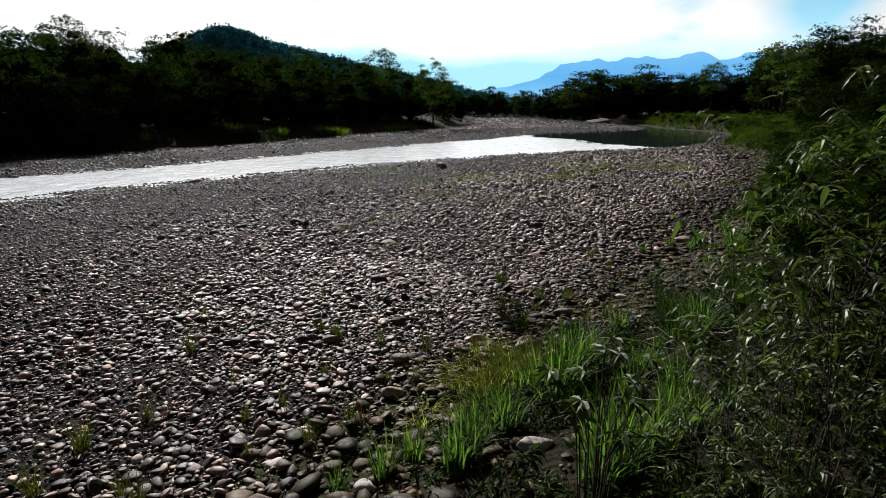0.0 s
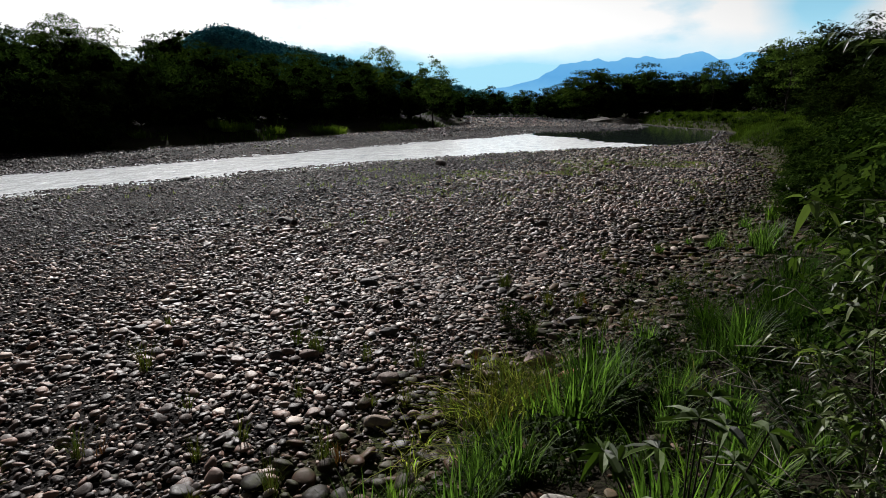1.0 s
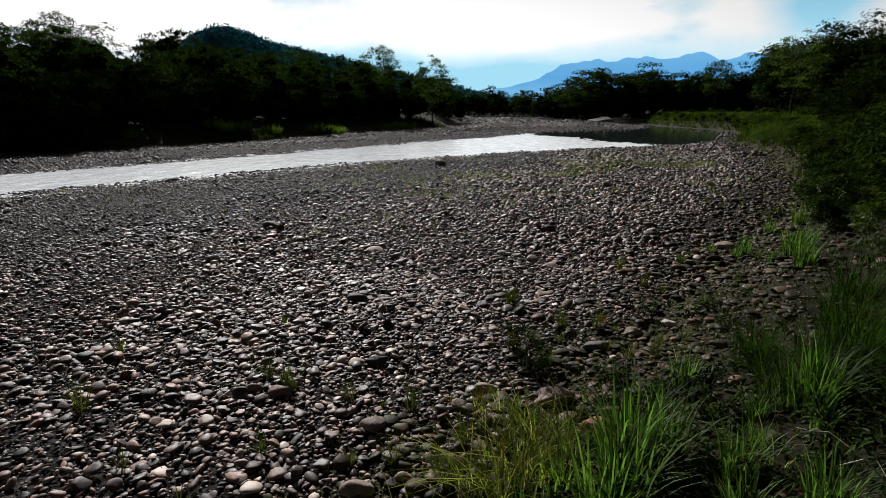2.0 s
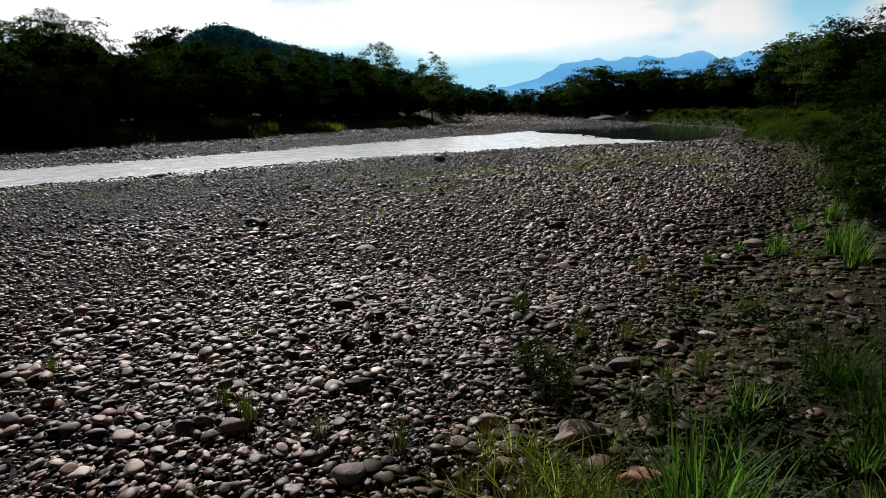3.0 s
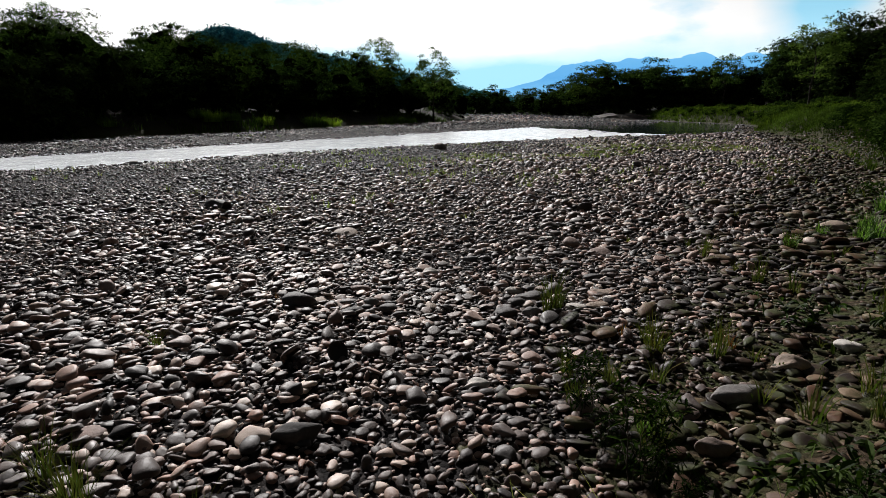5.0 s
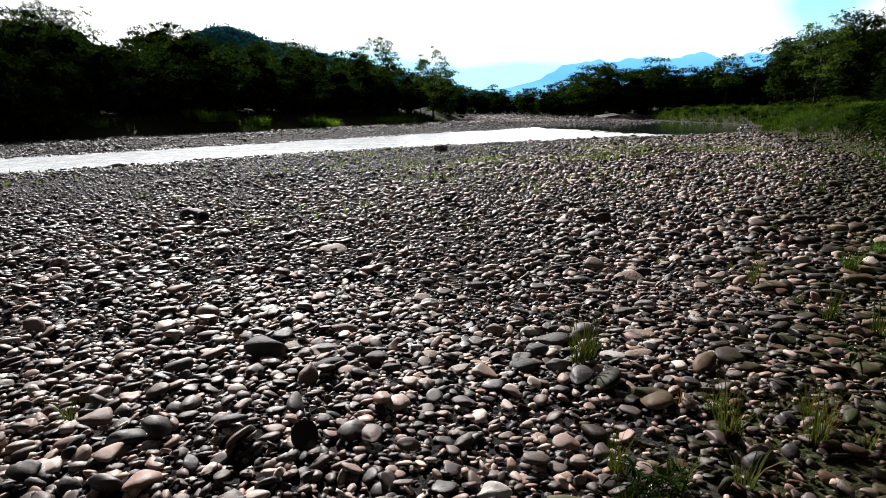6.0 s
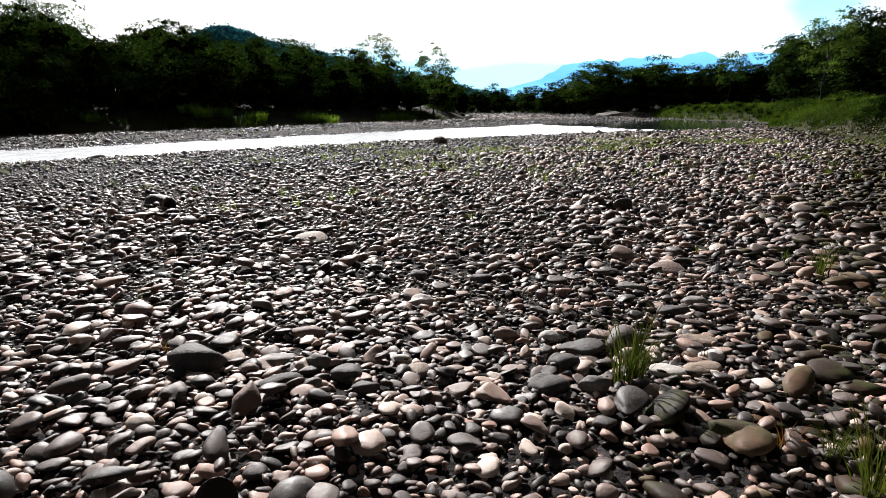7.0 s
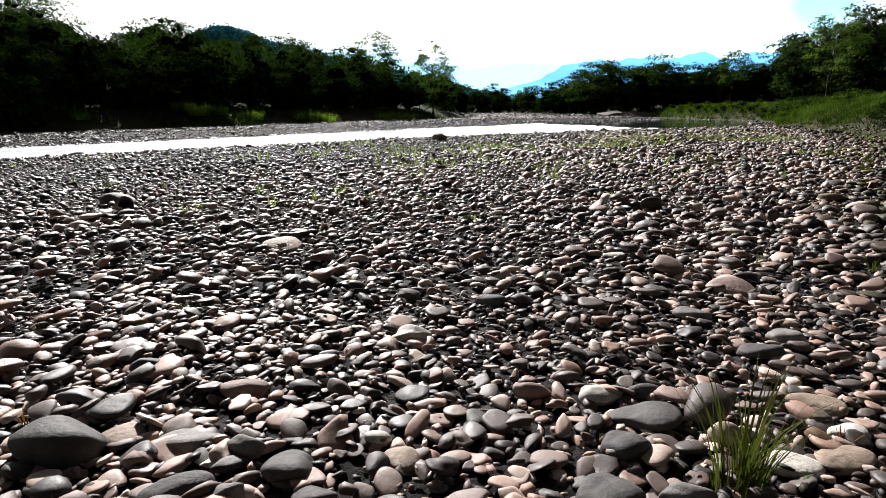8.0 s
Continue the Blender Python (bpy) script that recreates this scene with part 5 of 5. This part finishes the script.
    stone_layer("cobbles", rng, far, (-12, 44, 62, 120), 0.5, 0.09, 0.22, text, None, 0.1)
    stone_layer("cobbles", rng, far, (-10, 60, 120, 215), 1.4, 0.25, 0.5, text, None, 0.1)
    stone_layer("cobbles", rng, low, (-11, 11, 11, 19), 0.36, 0.065, 0.115, text, lambda x, y: damp(x, y) < 0.25, 0.3, 0.25)
    stone_layer("cobbles", rng, low, (-16, 16, 19, 32), 0.55, 0.08, 0.15, text, lambda x, y: damp(x, y) < 0.25, 0.3, 0.25)


make_stones()
make_mound()


def make_slab():
    """A pale slab lying aslant on the gravel by the far rapids."""
    bm = bmesh.new()
    bmesh.ops.create_cube(bm, size=1)
    bmesh.ops.scale(bm, vec=(4.2, 2.4, 0.35), verts=bm.verts)
    bmesh.ops.subdivide_edges(bm, edges=bm.edges[:], cuts=3, use_grid_fill=True)
    rng = np.random.default_rng(3)
    for p in bm.verts:
        p.co += Vector(rng.normal(0, 0.05, 3))
    bmesh.ops.bevel(bm, geom=bm.edges[:], offset=0.03, segments=1)
    me = bpy.data.meshes.new("slab")
    bm.to_mesh(me)
    bm.free()
    me.materials.append(plain_stone("pale_slab", (0.12, 0.11, 0.1), (0.22, 0.2, 0.185)))
    ob = tagged(new("slab", me), "pale slanting rock slab on the gravel by the far rapids", "rock slab")
    put(ob, 33, 123.5, WATER_LEVEL + 0.75, 0.25, 1.0, 0.16, -0.12)


make_slab()


def make_boulders():
    """Larger stones that stand out, each a thing of its own."""
    rng = np.random.default_rng(51)
    kinds = {"dark": plain_stone("dark_boulder", (0.03, 0.028, 0.028), (0.085, 0.076, 0.074)), "grey": plain_stone("grey_boulder", (0.09, 0.083, 0.08), (0.2, 0.18, 0.17)),
             "red": plain_stone("red_boulder", (0.13, 0.088, 0.076), (0.26, 0.185, 0.16)), "tan": plain_stone("tan_boulder", (0.17, 0.125, 0.095), (0.32, 0.25, 0.2)),
             "rust": plain_stone("rust_boulder", (0.17, 0.07, 0.04), (0.34, 0.15, 0.085)), "pale": plain_stone("pale_boulder", (0.3, 0.28, 0.255), (0.52, 0.48, 0.44)), "brown": plain_stone("brown_boulder", (0.1, 0.074, 0.062), (0.2, 0.155, 0.135))}
    words = {"dark": "smooth charcoal boulder among cobbles", "grey": "smooth grey boulder among cobbles", "red": "reddish river boulder among cobbles",
             "tan": "tan rounded river stone among cobbles", "rust": "rust-orange boulder half hidden in grass", "pale": "pale whitish river stone", "brown": "brown rounded boulder among cobbles"}
    shapes = stone_shapes(4, 12, 6, -0.8, (0.5, 0.5), 2)
    # x, y, half width, height against width, kind
    near = [(-1.07, 8.98, 0.163, 0.57, "dark"), (-0.94, 9.07, 0.082, 0.47, "tan"), (-0.71, 9.05, 0.119, 0.26, "grey"), (-0.66, 9.38, 0.104, 0.39, "red"), (-0.64, 8.79, 0.110, 0.38, "dark"),
            (-0.49, 8.79, 0.055, 0.73, "grey"), (-0.35, 8.91, 0.092, 0.50, "dark"), (-0.51, 8.98, 0.077, 0.8, "grey"), (-0.25, 8.78, 0.077, 0.44, "dark"), (-0.81, 8.94, 0.051, 0.8, "red"),
            (-0.40, 10.00, 0.070, 0.44, "red"), (-0.06, 9.96, 0.109, 0.50, "pale"), (-0.12, 9.07, 0.053, 0.64, "pale"), (-0.03, 8.97, 0.064, 0.50, "tan"), (-0.07, 9.26, 0.042, 0.55, "red"),
            (0.43, 9.39, 0.083, 0.53, "red"), (0.68, 9.36, 0.095, 0.45, "pale"), (0.85, 9.36, 0.080, 0.54, "dark"), (0.78, 9.19, 0.127, 0.33, "dark"), (0.66, 9.00, 0.087, 0.67, "dark"),
            (0.55, 8.78, 0.104, 0.50, "dark"), (0.74, 8.74, 0.079, 0.8, "grey")]
    bar = [(1.74, 10.53, 0.136, 0.51, "red"), (1.64, 9.83, 0.090, 0.53, "grey"), (1.35, 10.12, 0.109, 0.37, "grey"), (1.46, 9.69, 0.112, 0.38, "dark"), (1.39, 9.07, 0.063, 0.55, "pale"),
           (1.28, 8.93, 0.107, 0.30, "tan"), (1.42, 9.26, 0.111, 0.33, "tan"), (1.11, 8.91, 0.102, 0.28, "pale"), (-1.18, 11.79, 0.174, 0.40, "tan"), (-3.62, 13.82, 0.242, 0.37, "dark"),
           (-0.78, 10.16, 0.076, 0.36, "pale"), (-1.10, 9.56, 0.079, 0.63, "dark"), (0.36, 10.41, 0.094, 0.58, "dark"), (0.04, 10.58, 0.049, 0.8, "red"), (1.31, 11.38, 0.106, 0.30, "pale"),
           (-0.12, 27.6, 0.3, 0.85, "brown"), (-10.4, 23.6, 0.3, 0.4, "dark")]
    bank = [(0.99, 6.36, 0.197, 0.5, "red"), (1.64, 7.45, 0.164, 0.45, "grey"), (1.30, 6.96, 0.092, 0.64, "brown"), (-1.37, 6.42, 0.122, 0.56, "red"), (-1.62, 6.49, 0.097, 0.58, "red"),
            (-1.73, 6.42, 0.081, 0.8, "dark"), (0.26, 7.60, 0.084, 0.49, "pale"), (5.15, 11.95, 0.187, 0.38, "tan"), (2.14, 7.81, 0.121, 0.58, "tan"), (2.63, 8.01, 0.096, 0.50, "pale"),
            (-1.61, 7.09, 0.110, 0.33, "red"), (-0.63, 7.26, 0.052, 0.8, "tan"), (0.42, 6.54, 0.112, 0.56, "tan"), (0.54, 6.31, 0.092, 0.64, "dark"), (-0.61, 7.05, 0.132, 0.56, "dark"),
            (1.2, 5.6, 0.175, 0.68, "rust"), (-0.52, 5.90, 0.124, 0.67, "brown"), (0.64, 3.62, 0.150, 0.43, "pale"), (-0.58, 3.60, 0.092, 0.8, "pale"), (2.34, 4.27, 0.075, 0.64, "pale"),
            (2.47, 4.25, 0.062, 0.8, "pale"), (-0.52, 5.15, 0.124, 0.62, "tan"), (-1.32, 3.50, 0.122, 0.69, "brown"), (2.05, 4.35, 0.1, 0.3, "pale")]
    for x, y, s, tall, kind in near + bar + bank:
        v, f = shapes[rng.integers(len(shapes))]
        ob = new("boulder", mesh_of("boulder", v * (s, s, s * tall * 1.8), f, kinds[kind]))
        tagged(ob, words[kind], "boulder", "larger river stones")
        put(ob, x, y, land_at(x, y) + s * tall * 0.5, rng.uniform(-0.4, 0.4), 1.0, rng.normal() * 0.08, rng.normal() * 0.08)


make_boulders()
